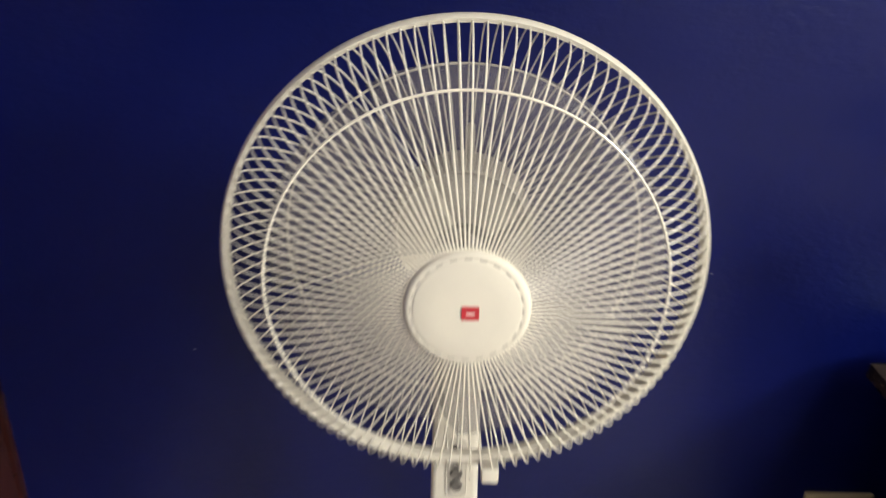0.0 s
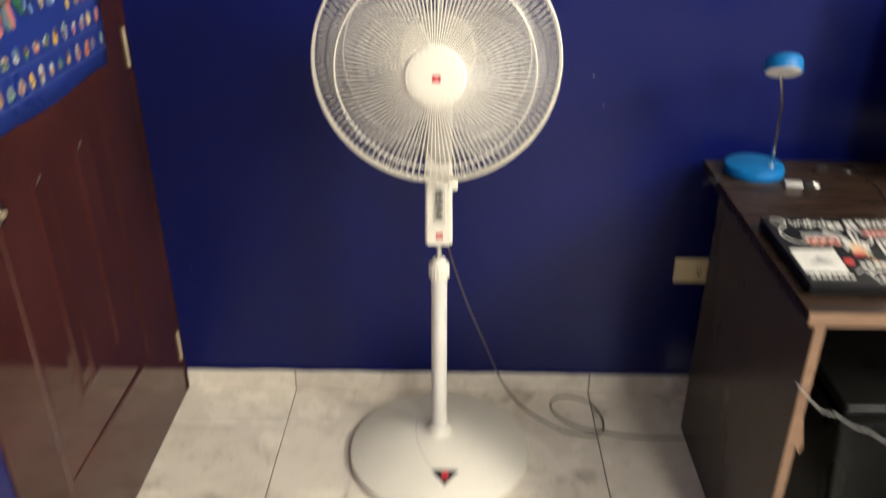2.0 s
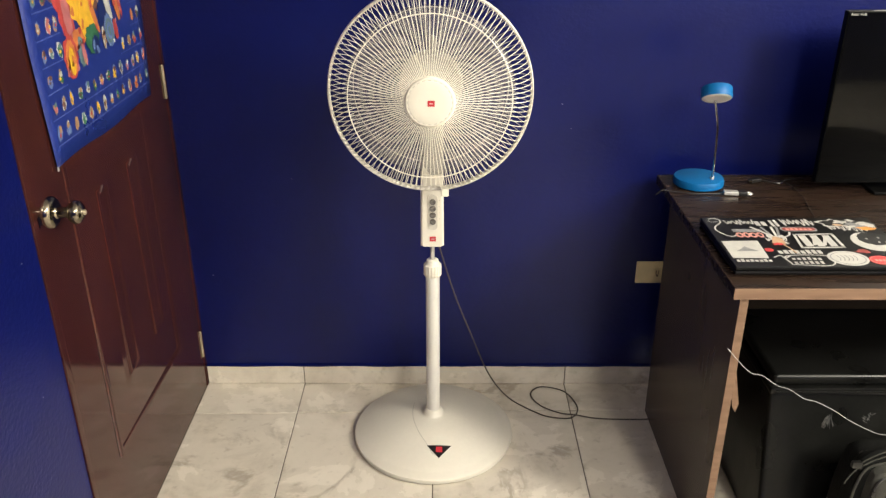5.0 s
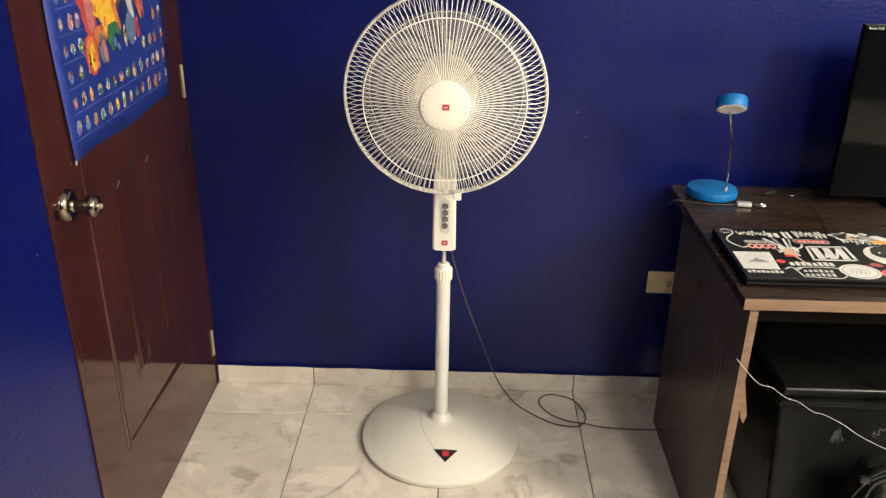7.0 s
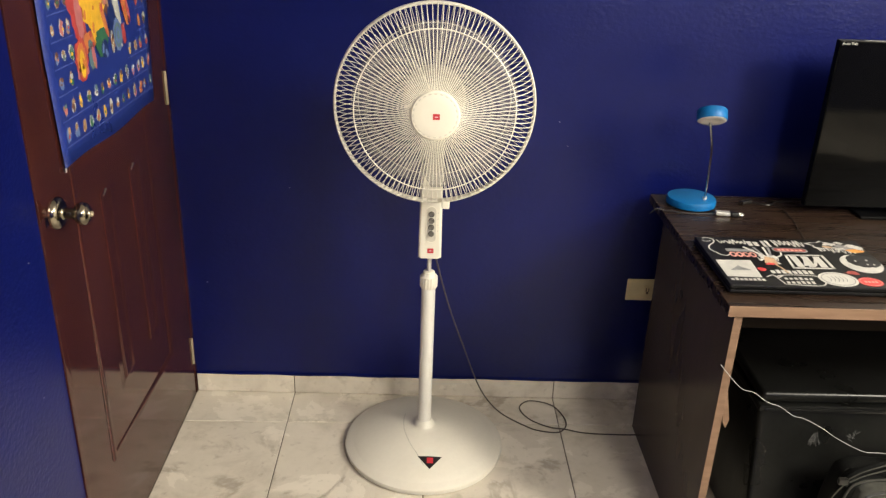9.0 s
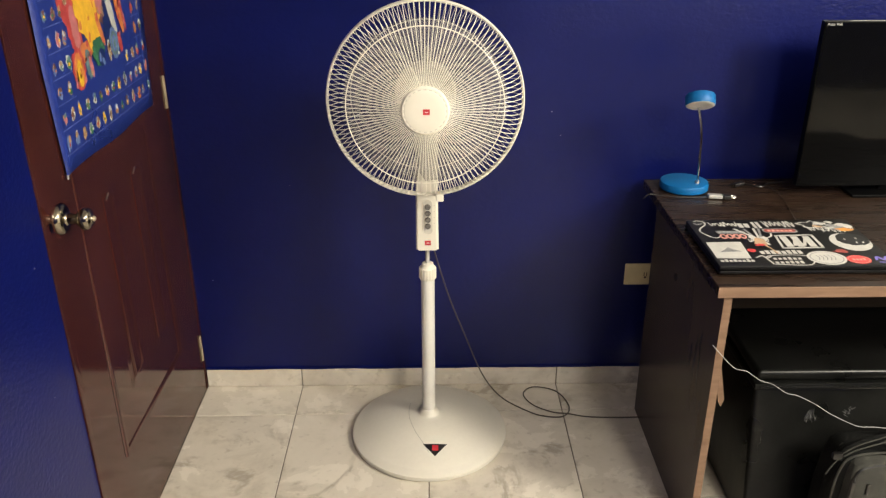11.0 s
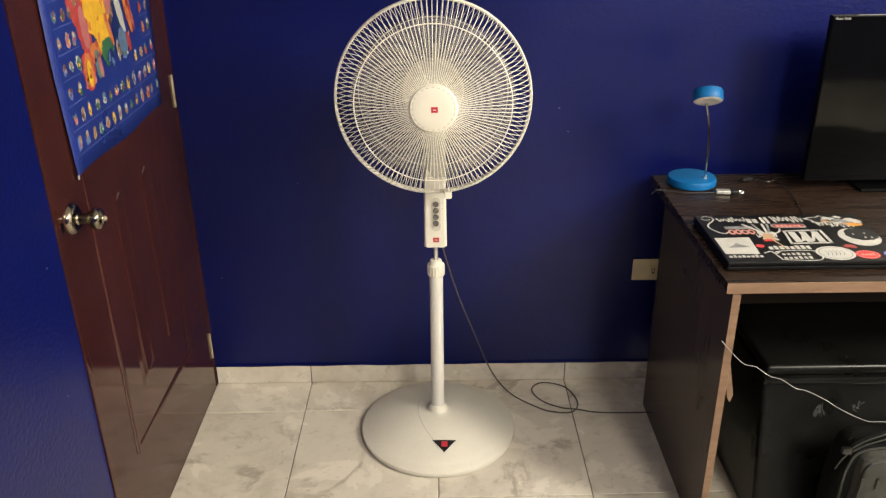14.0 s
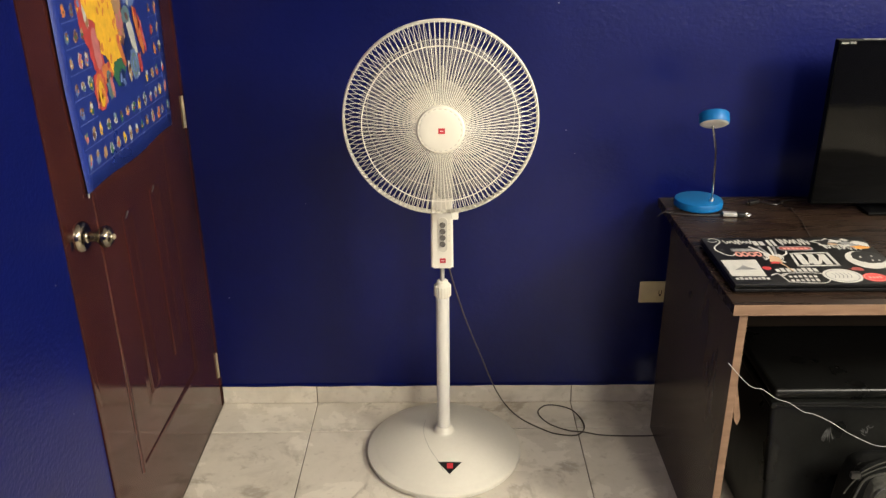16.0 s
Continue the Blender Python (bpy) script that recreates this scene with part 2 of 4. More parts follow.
POSTER = mat("glossy_blue_paper", (0.016, 0.032, 0.20), 0.3, vary=0.1, scale=5, bump=0.1, bump_scale=7)
INK = {
    "yellow": (0.70, 0.40, 0.03), "red": (0.40, 0.055, 0.05), "pink": (0.45, 0.15, 0.15), "orange": (0.52, 0.17, 0.05),
    "green": (0.04, 0.14, 0.07), "teal": (0.11, 0.18, 0.20), "white": (0.48, 0.48, 0.44), "navy": (0.012, 0.025, 0.11),
    "tan": (0.33, 0.20, 0.11), "brown": (0.13, 0.06, 0.05), "sky": (0.11, 0.17, 0.36), "line": (0.07, 0.10, 0.33),
}
INK = {k: mat("ink_" + k, v, 0.35, vary=0.12, scale=50) for k, v in INK.items()}


# ---------------------------------------------------------------- mesh helpers
def finish(name, bm, material, parent=None, label="", m=None, smooth=True, angle=40):
    me = bpy.data.meshes.new(name)
    bmesh.ops.recalc_face_normals(bm, faces=bm.faces)
    if smooth:
        for f in bm.faces:
            f.smooth = True
    bm.to_mesh(me)
    bm.free()
    if smooth:
        me.set_sharp_from_angle(angle=radians(angle))
    me.materials.append(material)
    ob = new(name, me)
    if smooth and len(me.polygons) < 130:
        wn = ob.modifiers.new("even_normals", "WEIGHTED_NORMAL")
        wn.keep_sharp = True
    if parent:
        ob.parent = parent
    if m is not None:
        ob.matrix_basis = m
    if label:
        ob["label"] = label
    return ob


def part(name, bm, material, parent, label="", m=None, smooth=True):
    return finish(name, bm, material, parent, label, m, smooth)


def shared(name, src, parent, m):
    ob = new(name, src.data)
    ob.parent = parent
    ob.matrix_basis = m
    return ob


def thing(name, label, category, m=None, group="", kind=""):
    ob = new(name)
    ob.empty_display_size = 0.05
    if m is not None:
        ob.matrix_basis = m
    return tagged(ob, label, category, group, kind)


def box(x0, x1, y0, y1, z0, z1, bevel=0.0, seg=2, bm=None):
    own = bmesh.new()
    bmesh.ops.create_cube(own, size=1, matrix=Matrix.LocRotScale(((x0 + x1) / 2, (y0 + y1) / 2, (z0 + z1) / 2), None, (x1 - x0, y1 - y0, z1 - z0)))
    if bevel:
        bmesh.ops.bevel(own, geom=own.edges[:], offset=bevel, segments=seg, affect="EDGES", profile=0.5)
    if bm is None:
        return own
    merge(bm, own)
    return bm


def merge(bm, other, m=None):
    me = bpy.data.meshes.new("tmp")
    if m is not None:
        other.transform(m)
    other.to_mesh(me)
    other.free()
    bm.from_mesh(me)
    bpy.data.meshes.remove(me)
    return bm


def lathe(profile, seg=48, m=None, closed=False):
    """Turn (radius, height) points round z."""
    bm = bmesh.new()
    rings = []
    for r, z in profile:
        if r < 1e-5:
            rings.append([bm.verts.new((0, 0, z))])
        else:
            rings.append([bm.verts.new((r * math.cos(2 * math.pi * i / seg), r * math.sin(2 * math.pi * i / seg), z)) for i in range(seg)])
    pairs = list(zip(rings, rings[1:])) + ([(rings[-1], rings[0])] if closed else [])
    for a, b in pairs:
        for i in range(seg):
            j = (i + 1) % seg
            if len(a) == 1 and len(b) == 1:
                continue
            if len(a) == 1:
                bm.faces.new((a[0], b[i], b[j]))
            elif len(b) == 1:
                bm.faces.new((a[i], a[j], b[0]))
            else:
                bm.faces.new((a[i], a[j], b[j], b[i]))
    if m is not None:
        bm.transform(m)
    return bm


def spline(points, per=8):
    """Catmull-Rom through the points."""
    p = [Vector(q) for q in points]
    p = [2 * p[0] - p[1]] + p + [2 * p[-1] - p[-2]]
    out = []
    for i in range(1, len(p) - 2):
        a, b, c, d = p[i - 1:i + 3]
        for k in range(per):
            t = k / per
            out.append(0.5 * (2 * b + (c - a) * t + (2 * a - 5 * b + 4 * c - d) * t * t + (3 * b - a - 3 * c + d) * t ** 3))
    out.append(p[-2])
    return out


def tube(points, r, seg=8, closed=False, bm=None, taper=None):
    bm = bm or bmesh.new()
    n = len(points)
    rings = []
    up = Vector((0, 0, 1))
    for i, q in enumerate(points):
        q = Vector(q)
        if closed:
            d = Vector(points[(i + 1) % n]) - Vector(points[i - 1])
        else:
            d = Vector(points[min(i + 1, n - 1)]) - Vector(points[max(i - 1, 0)])
        d.normalize()
        side = d.cross(up)
        if side.length < 1e-3:
            side = d.cross(Vector((1, 0, 0)))
        side.normalize()
        up = side.cross(d).normalized()
        rr = r * (taper[i] if taper else 1)
        rings.append([bm.verts.new(q + rr * (math.cos(2 * math.pi * k / seg) * side + math.sin(2 * math.pi * k / seg) * up)) for k in range(seg)])
    for i in range(n if closed else n - 1):
        a, b = rings[i], rings[(i + 1) % n]
        for k in range(seg):
            bm.faces.new((a[k], a[(k + 1) % seg], b[(k + 1) % seg], b[k]))
    if not closed:
        bm.faces.new(rings[0][::-1])
        bm.faces.new(rings[-1])
    return bm


def ring(radius, y, wire, seg=96):
    return tube([(radius * math.cos(2 * math.pi * i / seg), y, radius * math.sin(2 * math.pi * i / seg)) for i in range(seg)], wire, 6, True)


def slab(outline, thick, m=None, bm=None):
    """A flat outline (x, y) given thickness upwards from z = 0."""
    own = bmesh.new()
    lo = [own.verts.new((x, y, 0)) for x, y in outline]
    hi = [own.verts.new((x, y, thick)) for x, y in outline]
    own.faces.new(lo[::-1])
    own.faces.new(hi)
    for i in range(len(lo)):
        j = (i + 1) % len(lo)
        own.faces.new((lo[i], lo[j], hi[j], hi[i]))
    if m is not None:
        own.transform(m)
    return own if bm is None else merge(bm, own)


def blob(cx, cy, rx, ry, n=14, wob=0.12, seed=0, turn=0.0):
    rng = random.Random(seed)
    out = []
    for i in range(n):
        a = 2 * math.pi * i / n
        k = 1 + rng.uniform(-wob, wob)
        x, y = rx * k * math.cos(a), ry * k * math.sin(a)
        out.append((cx + x * math.cos(turn) - y * math.sin(turn), cy + x * math.sin(turn) + y * math.cos(turn)))
    return out


def rounded(x0, x1, y0, y1, r, n=5):
    out = []
    for cx, cy, a0 in ((x1 - r, y1 - r, 0), (x0 + r, y1 - r, 90), (x0 + r, y0 + r, 180), (x1 - r, y0 + r, 270)):
        for i in range(n + 1):
            a = radians(a0 + 90 * i / n)
            out.append((cx + r * math.cos(a), cy + r * math.sin(a)))
    return out


# ---------------------------------------------------------------- the room
XL, XR, YB, YF, H = -0.752, 4.0, 0.008, -4.6, 2.7
structure = dict(kind="structure")
tagged(finish("wall_north", box(XL - 0.15, XR + 0.15, YB, YB + 0.15, 0, H), BLUE), "glossy deep blue painted wall with uneven roller texture", "wall", **structure)
DOOR_Y0, DOOR_Y1, DOOR_TOP = -0.862, YB, 2.07
wl = box(XL - 0.15, XL, YF, DOOR_Y0, 0, H)
box(XL - 0.15, XL, DOOR_Y0, DOOR_Y1, DOOR_TOP, H, bm=wl)
tagged(finish("wall_west", wl, BLUE), "glossy deep blue painted wall beside the door", "wall", **structure)
# East wall is out of view; its pale colour bounces fill light.
tagged(finish("wall_east", box(XR, XR + 0.15, YF, YB, 0, H), BOUNCE_WALL), "unseen plain wall kept pale to bounce light", "wall", **structure)
tagged(finish("wall_south", box(XL - 0.15, XR + 0.15, YF - 0.15, YF, 0, H), BLUE), "glossy deep blue painted wall", "wall", **structure)
tagged(finish("ceiling", box(XL - 0.15, XR + 0.15, YF - 0.15, YB + 0.15, H, H + 0.1), WHITE_PAINT), "plain white painted ceiling", "ceiling", **structure)
floor = tagged(finish("floor", box(XL - 0.15, XR + 0.15, YF - 0.15, YB + 0.15, -0.12, -0.003), GROUT), "cream marbled ceramic tile floor with grey grout", "floor", **structure)

# small chips in the wall paint
for host, spots in (("wall_north", ((0.368, 0.946, 0.0022), (0.398, 0.874, 0.0014), (-0.690, 0.40, 0.0018), (0.330, 1.31, 0.0020), (-0.42, 0.72, 0.0012))), ("wall_west", ((-0.925, 0.893, 0.0022), (-0.96, 0.62, 0.0014)))):
    for u, z, r in spots:
        flat = [(r * 1.5, 0, -r * 0.4), (r * 0.2, 0, r * 0.7), (-r * 1.3, 0, r * 0.3), (-r * 0.4, 0, -r * 0.6)]
        chip = bmesh.new()
        lo, hi = [], []
        for x, _, dz in flat:
            for ring_, d in ((lo, 0.0002), (hi, 0.0009)):
                ring_.append(chip.verts.new((u + x, YB - d, z + dz) if host == "wall_north" else (XL + d + 0.0005, u + x, z + dz)))
        chip.faces.new(hi)
        for a in range(4):
            chip.faces.new((lo[a], lo[(a + 1) % 4], hi[(a + 1) % 4], hi[a]))
        part("paint_chip", chip, WHITE_CORD, bpy.data.objects[host], "pale chip in the paint", smooth=False)

# ---------------------------------------------------------------- the door
door = thing("door_1", "closed dark red-brown varnished door with moulded panels", "door", kind="structure")
leaf = box(XL - 0.040, XL, -0.834, -0.012, 0.006, 2.04, 0.0025)
part("door_leaf", leaf, DOOR, door)
frame_bm = box(XL - 0.10, XL + 0.004, -0.861, -0.8395, 0, 2.065, 0.002)
box(XL - 0.10, XL + 0.002, -0.8395, YB - 0.0005, 2.044, 2.065, bm=frame_bm)
box(XL - 0.10, XL + 0.002, -0.008, YB - 0.0005, 0, 2.044, bm=frame_bm)
part("door_frame", frame_bm, DOOR, door, "thin brown door frame")
part("door_gap", box(XL - 0.09, XL - 0.012, -0.8395, -0.008, 0.002, 2.044), GAP, door)


FRAME_PROFILE = [(0, -0.0006), (0.0025, 0.0034), (0.005, 0.0054), (0.009, 0.0060), (0.015, 0.0044), (0.022, -0.0006)]
FIELD_PROFILE = [(0, -0.0006), (0.010, 0.0010), (0.026, 0.0016), (0.0285, 0.0046), (0.031, 0.0066), (0.035, 0.0070), (0.040, 0.0050), (0.044, 0.0026)]


def moulding(y0, y1, z0, z1, profile, top):
    """A mitred rectangular moulding on the door's face, shallower (by the share top) at its upper end to fade its
    highlights.
    """
    bm = bmesh.new()
    loops = []
    for d, k in profile:
        loops.append([bm.verts.new((XL + (k if z < (z0 + z1) / 2 else k * top), y, z)) for y, z in ((y0 + d, z0 + d), (y1 - d, z0 + d), (y1 - d, z1 - d), (y0 + d, z1 - d))])
    for a, b in zip(loops, loops[1:]):
        for i in range(4):
            bm.faces.new((a[i], a[(i + 1) % 4], b[(i + 1) % 4], b[i]))
    if profile[-1][1] > 0:
        bm.faces.new(loops[-1])
    return bm


for y0, y1, z0, z1, profile, top in ((-0.697, -0.200, 0.258, 1.06, FRAME_PROFILE, 0.25), (-0.591, -0.469, 0.384, 0.925, FIELD_PROFILE, 0.25), (-0.398, -0.268, 0.384, 0.925, FIELD_PROFILE, 0.25)):
    part("panel_moulding", moulding(y0, y1, z0, z1, profile, top), DOOR, door)

for z0, z1 in ((0.116, 0.208), (0.968, 1.062), (1.80, 1.89)):
    h = part("hinge", lathe([(0, z0), (0.0045, z0), (0.005, z0 + 0.004), (0.005, z1 - 0.004), (0.0045, z1), (0, z1)], 14, pose(XL + 0.0015, -0.016, 0)), HINGE, door, "pale brass butt hinge")
    part("leaf_plate", box(XL - 0.001, XL + 0.0012, -0.033, -0.0215, z0 + 0.002, z1 - 0.002, 0.0005), DARK_BRASS, h)
knob_m = Matrix.Translation((XL, -0.778, 0.936)) @ Matrix.Rotation(radians(90), 4, "Y")
knob = part("door_knob", lathe([(0.0, 0.067), (0.009, 0.067), (0.011, 0.0645), (0.017, 0.063), (0.0225, 0.058), (0.0242, 0.050), (0.0215, 0.043), (0.0150, 0.037), (0.0105, 0.032), (0.011, 0.016), (0.014, 0.013)], 32), CHROME, door, "polished nickel round door knob", knob_m)
part("rose", lathe([(0.0, 0.013), (0.014, 0.013), (0.022, 0.012), (0.030, 0.008), (0.033, 0.003), (0.034, -0.001)], 36), CHROME, knob, "round nickel rose")
part("lock_button", lathe([(0, 0.071), (0.004, 0.071), (0.0055, 0.069), (0.006, 0.066)], 16), HINGE, knob)
part("latch_plate", box(XL - 0.002, XL + 0.0014, -0.8345, -0.822, 0.925, 0.948, 0.0005), CHROME, door)

# pale strokes painted in for the highlights at the panels' top corners
for y, z in ((-0.535, 0.893), (-0.346, 0.893)):
    part("scuff_glint", tube([(XL + 0.0012, y - 0.010, z - 0.006), (XL + 0.0020, y, z + 0.001), (XL + 0.0012, y + 0.010, z + 0.005)], 0.0022, 6), SCUFF_GLINT, door, "small painted highlight at a panel's top corner")

# ---------------------------------------------------------------- the poster on the door
poster = thing("poster", "glossy blue chart poster with rows of small coloured shapes", "poster", Matrix.Translation((XL + 0.0052, 0, 0)))
PM = Matrix(((0, 0, 1, 0), (1, 0, 0, 0), (0, 1, 0, 0), (0, 0, 0, 1)))
Y0, Y1, Z0, Z1 = -0.723, -0.110, 1.008, 1.90
bm = bmesh.new()
ny, nz = 16, 20
grid = []
for j in range(nz + 1):
    z = Z0 + (Z1 - Z0) * j / nz
    near, far = Y0 - 0.020 * min(1, (z - Z0) / 0.24), Y1 - 0.028 * max(0, 1 - (z - Z0) / 0.3)
    grid.append([bm.verts.new((0.0006 * math.sin(7 * i / ny) * math.sin(5 * j / nz), near + (far - near) * i / ny, z + (0.004 * math.sin(9 * i / ny) if j == 0 else 0))) for i in range(ny + 1)])
for j in range(nz):
    for i in range(ny):
        bm.faces.new((grid[j][i], grid[j][i + 1], grid[j + 1][i + 1], grid[j + 1][i]))
sheet = finish("sheet", bm, POSTER, poster)
sol = sheet.modifiers.new("thick", "SOLIDIFY")
sol.thickness, sol.offset = 0.0006, 0
part("tape", box(-0.0005, 0.0012, Y0 - 0.002, Y0 + 0.004, Z0 - 0.006, Z0 + 0.003), WHITE_CORD, poster)


def ink(name, outline, colour, lift):
    part(name, slab(outline, 0.0003, PM @ Matrix.Translation((0, 0, lift))), INK[colour], poster, smooth=False)


rng = random.Random(11)
cols = ["red", "pink", "orange", "tan", "brown", "teal", "white", "sky", "yellow", "green"]
ROW = 0.0522
for r in range(15):
    z = 1.046 + r * ROW
    if z + ROW > Z1:
        break
    full = r < 2 or r > 12
    spans = [(-0.704, -0.135)] if full else [(-0.706, -0.600), (-0.215, -0.135)]
    if r == 2:
        spans = [(-0.706, -0.610), (-0.30, -0.135)]
    for a, b in spans:
        ink("rule", [(a, z), (b, z), (b, z + 0.0022), (a, z + 0.0022)], "line", 0.0012)
        n = max(2, round((b - a) / 0.040))
        for i in range(n):
            cx, cz = a + (b - a) * (i + 0.5) / n + rng.uniform(-0.004, 0.004), z + 0.0235 + rng.uniform(-0.002, 0.002)
            c = rng.choice(cols)
            rx, rz = rng.uniform(0.0065, 0.0100), rng.uniform(0.0095, 0.0140)
            c2 = rng.choice([c, "tan", "teal", "brown", "white", c])
            ink("figure_rim", blob(cx, cz - 0.001, rx * 1.15, rz * 1.12, 15, 0.30, rng.random()), rng.choice(["white", "sky", "tan", "sky"]), 0.0009)
            ink("figure_shape", blob(cx, cz - 0.004, rx, rz * 0.8, 13, 0.42, rng.random()), c, 0.0012)
            ink("figure_shape", blob(cx + rng.uniform(-0.004, 0.004), cz + rz * 0.55, rx * 0.7, rz * 0.5, 11, 0.40, rng.random()), c2, 0.0016)
            ink("figure_shape", blob(cx + rng.uniform(-0.005, 0.005), cz - rz * 0.3, rx * 0.45, rz * 0.3, 9, 0.40, rng.random()), rng.choice(cols), 0.0020)
RED_SHAPES = [
    ("red", -0.562, 1.295, 0.034, 0.074, 0.0012, 0.1), ("pink", -0.558, 1.285, 0.018, 0.048, 0.0016, 0.1), ("orange", -0.525, 1.228, 0.046, 0.022, 0.0014, 0),
    ("red", -0.603, 1.365, 0.024, 0.066, 0.0013, 0.1), ("white", -0.588, 1.368, 0.012, 0.032, 0.0018, 0.1),
    ("red", -0.576, 1.420, 0.020, 0.040, 0.0014, 0),
]
YELLOW_SHAPES = [
    ("yellow", -0.486, 1.335, 0.056, 0.085, 0.0020, -0.2), ("yellow", -0.463, 1.258, 0.040, 0.046, 0.0023, 0), ("yellow", -0.535, 1.400, 0.070, 0.062, 0.0021, 0), ("yellow", -0.43, 1.31, 0.024, 0.030, 0.0021, 0),
    ("red", -0.572, 1.202, 0.033, 0.044, 0.0019, 0), ("orange", -0.572, 1.198, 0.024, 0.036, 0.0022, 0), ("yellow", -0.572, 1.192, 0.013, 0.028, 0.0025, 0),
    ("orange", -0.42, 1.54, 0.12, 0.06, 0.0012, 0),
]
MIXED_SHAPES = [
    ("teal", -0.516, 1.200, 0.017, 0.032, 0.0017, 0), ("pink", -0.505, 1.192, 0.009, 0.024, 0.0021, 0.2),
    ("green", -0.452, 1.216, 0.036, 0.032, 0.0026, 0), ("navy", -0.440, 1.200, 0.020, 0.020, 0.0029, 0),
    ("brown", -0.412, 1.340, 0.034, 0.072, 0.0016, 0), ("pink", -0.408, 1.325, 0.020, 0.034, 0.0022, 0), ("tan", -0.412, 1.372, 0.026, 0.030, 0.0024, 0), ("orange", -0.425, 1.262, 0.010, 0.042, 0.0024, 0.4),
    ("green", -0.56, 1.54, 0.05, 0.06, 0.0016, 0),
]
STRIPED_SHAPES = [
    ("navy", -0.372, 1.275, 0.024, 0.060, 0.0018, -0.2), ("white", -0.345, 1.290, 0.016, 0.062, 0.0022, 0.3), ("teal", -0.365, 1.335, 0.026, 0.020, 0.0024, 0),
    ("orange", -0.296, 1.288, 0.013, 0.060, 0.0022, 0.3), ("red", -0.272, 1.278, 0.008, 0.050, 0.0020, 0.3), ("sky", -0.352, 1.216, 0.026, 0.038, 0.0026, 0),
    ("white", -0.388, 1.206, 0.009, 0.024, 0.0024, 0), ("red", -0.312, 1.212, 0.012, 0.024, 0.0022, 0.2), ("sky", -0.33, 1.40, 0.05, 0.05, 0.0014, 0),
]
CENTRE = RED_SHAPES + YELLOW_SHAPES + MIXED_SHAPES + STRIPED_SHAPES
for i, (c, y, z, ry, rz, lift, turn) in enumerate(CENTRE):
    ink("picture_shape", blob(y, z, ry, rz, 30, 0.11, i + 40, turn), c, lift)
rng = random.Random(23)
for i in range(70):
    c, y, z, ry, rz, lift, turn = rng.choice(CENTRE)
    c = {"yellow": "orange", "red": "pink", "orange": "red", "pink": "tan", "teal": "brown", "green": "navy", "navy": "sky", "white": "tan", "sky": "white", "brown": "tan", "tan": "brown"}[c]
    ink("picture_shape", blob(y + rng.uniform(-0.8, 0.8) * ry, z + rng.uniform(-0.8, 0.8) * rz, rng.uniform(0.003, 0.007), rng.uniform(0.004, 0.013), 9, 0.30, i + 90, rng.uniform(-0.6, 0.6)), c, lift + 0.0003)
for k in range(3):
    r0 = 0.022 - 0.007 * k
    ink("picture_shape", blob(-0.352, 1.216, r0, r0 * 1.3, 18, 0.04, 7), ("teal", "sky", "teal")[k], 0.0030 + 0.0004 * k)

# ---------------------------------------------------------------- the wall socket
outlet = thing("wall_outlet", "ivory plastic double wall socket plate on the blue wall", "socket", Matrix.Translation((0.689, YB, 0.413)))
part("plate", box(-0.060, 0.060, -0.007, 0, -0.037, 0.037, 0.003), OUTLET, outlet)
for x in (0.006, 0.040):
    s = part("receptacle", box(x - 0.012, x + 0.012, -0.0085, -0.006, -0.016, 0.016, 0.001), OUTLET, outlet)
    for dx in (-0.004, 0.004):
        part("slot", box(x + dx - 0.0012, x + dx + 0.0012, -0.0095, -0.008, -0.005, 0.008), BROWN_HOLE, s)
    part("slot", lathe([(0, 0.0095), (0.004, 0.0095), (0.004, 0.008), (0, 0.008)], 12, pose(x, 0, -0.009, 90)), BROWN_HOLE, s)
part("screw", lathe([(0, 0.0085), (0.003, 0.008), (0.003, 0.006)], 10, pose(0.023, 0, 0, 90)), OUTLET, outlet)

# ---------------------------------------------------------------- framed board above the desk
board = thing("wall_board", "white board with a thin silver frame hung above the desk", "board", Matrix.Translation((0.692, YB, 1.336)))
part("panel", box(0.012, 0.888, -0.008, -0.001, 0.012, 0.588, 0.001, 1), WHITE_PAINT, board, "white board panel")
for x0, x1, z0, z1 in ((0.022, 0.878, 0, 0.014), (0.022, 0.878, 0.586, 0.600), (0, 0.014, 0.022, 0.578), (0.886, 0.900, 0.022, 0.578)):
    part("frame_bar", box(x0, x1, -0.014, 0, z0, z1, 0.003), SILVER, board, "thin silver frame bar")
for x0, z0 in ((0, 0), (0.878, 0), (0, 0.578), (0.878, 0.578)):
    part("corner_cap", box(x0, x0 + 0.022, -0.0155, 0, z0, z0 + 0.022, 0.004), SILVER, board, "silver corner cap")

# ---------------------------------------------------------------- the pedestal fan
fan = thing("pedestal_fan", "cream plastic pedestal fan with round wire grille on tile floor", "fan", Matrix.Translation((0, -0.262, 0)))
FY = -0.262
base = part("base", lathe([(0, 0.002), (0.225, 0.002), (0.234, 0.004), (0.237, 0.010), (0.2355, 0.018), (0.229, 0.0225), (0.213, 0.0265), (0.210, 0.0285), (0.19, 0.037), (0.165, 0.0465), (0.135, 0.0565), (0.105, 0.0645), (0.075, 0.0705), (0.05, 0.0745), (0.034, 0.077), (0.030, 0.081), (0.027, 0.090), (0.0235, 0.094), (0.0215, 0.096), (0, 0.096)], 96), BASE, fan, "ivory domed round base")


def dome_z(r):
    tab = [(0.05, 0.0745), (0.075, 0.0705), (0.105, 0.0645), (0.135, 0.0565), (0.165, 0.0465), (0.19, 0.037), (0.21, 0.0285)]
    for (a, za), (b, zb) in zip(tab, tab[1:]):
        if a <= r <= b:
            return za + (zb - za) * (r - a) / (b - a)
    return tab[0][1] if r < 0.05 else tab[-1][1]


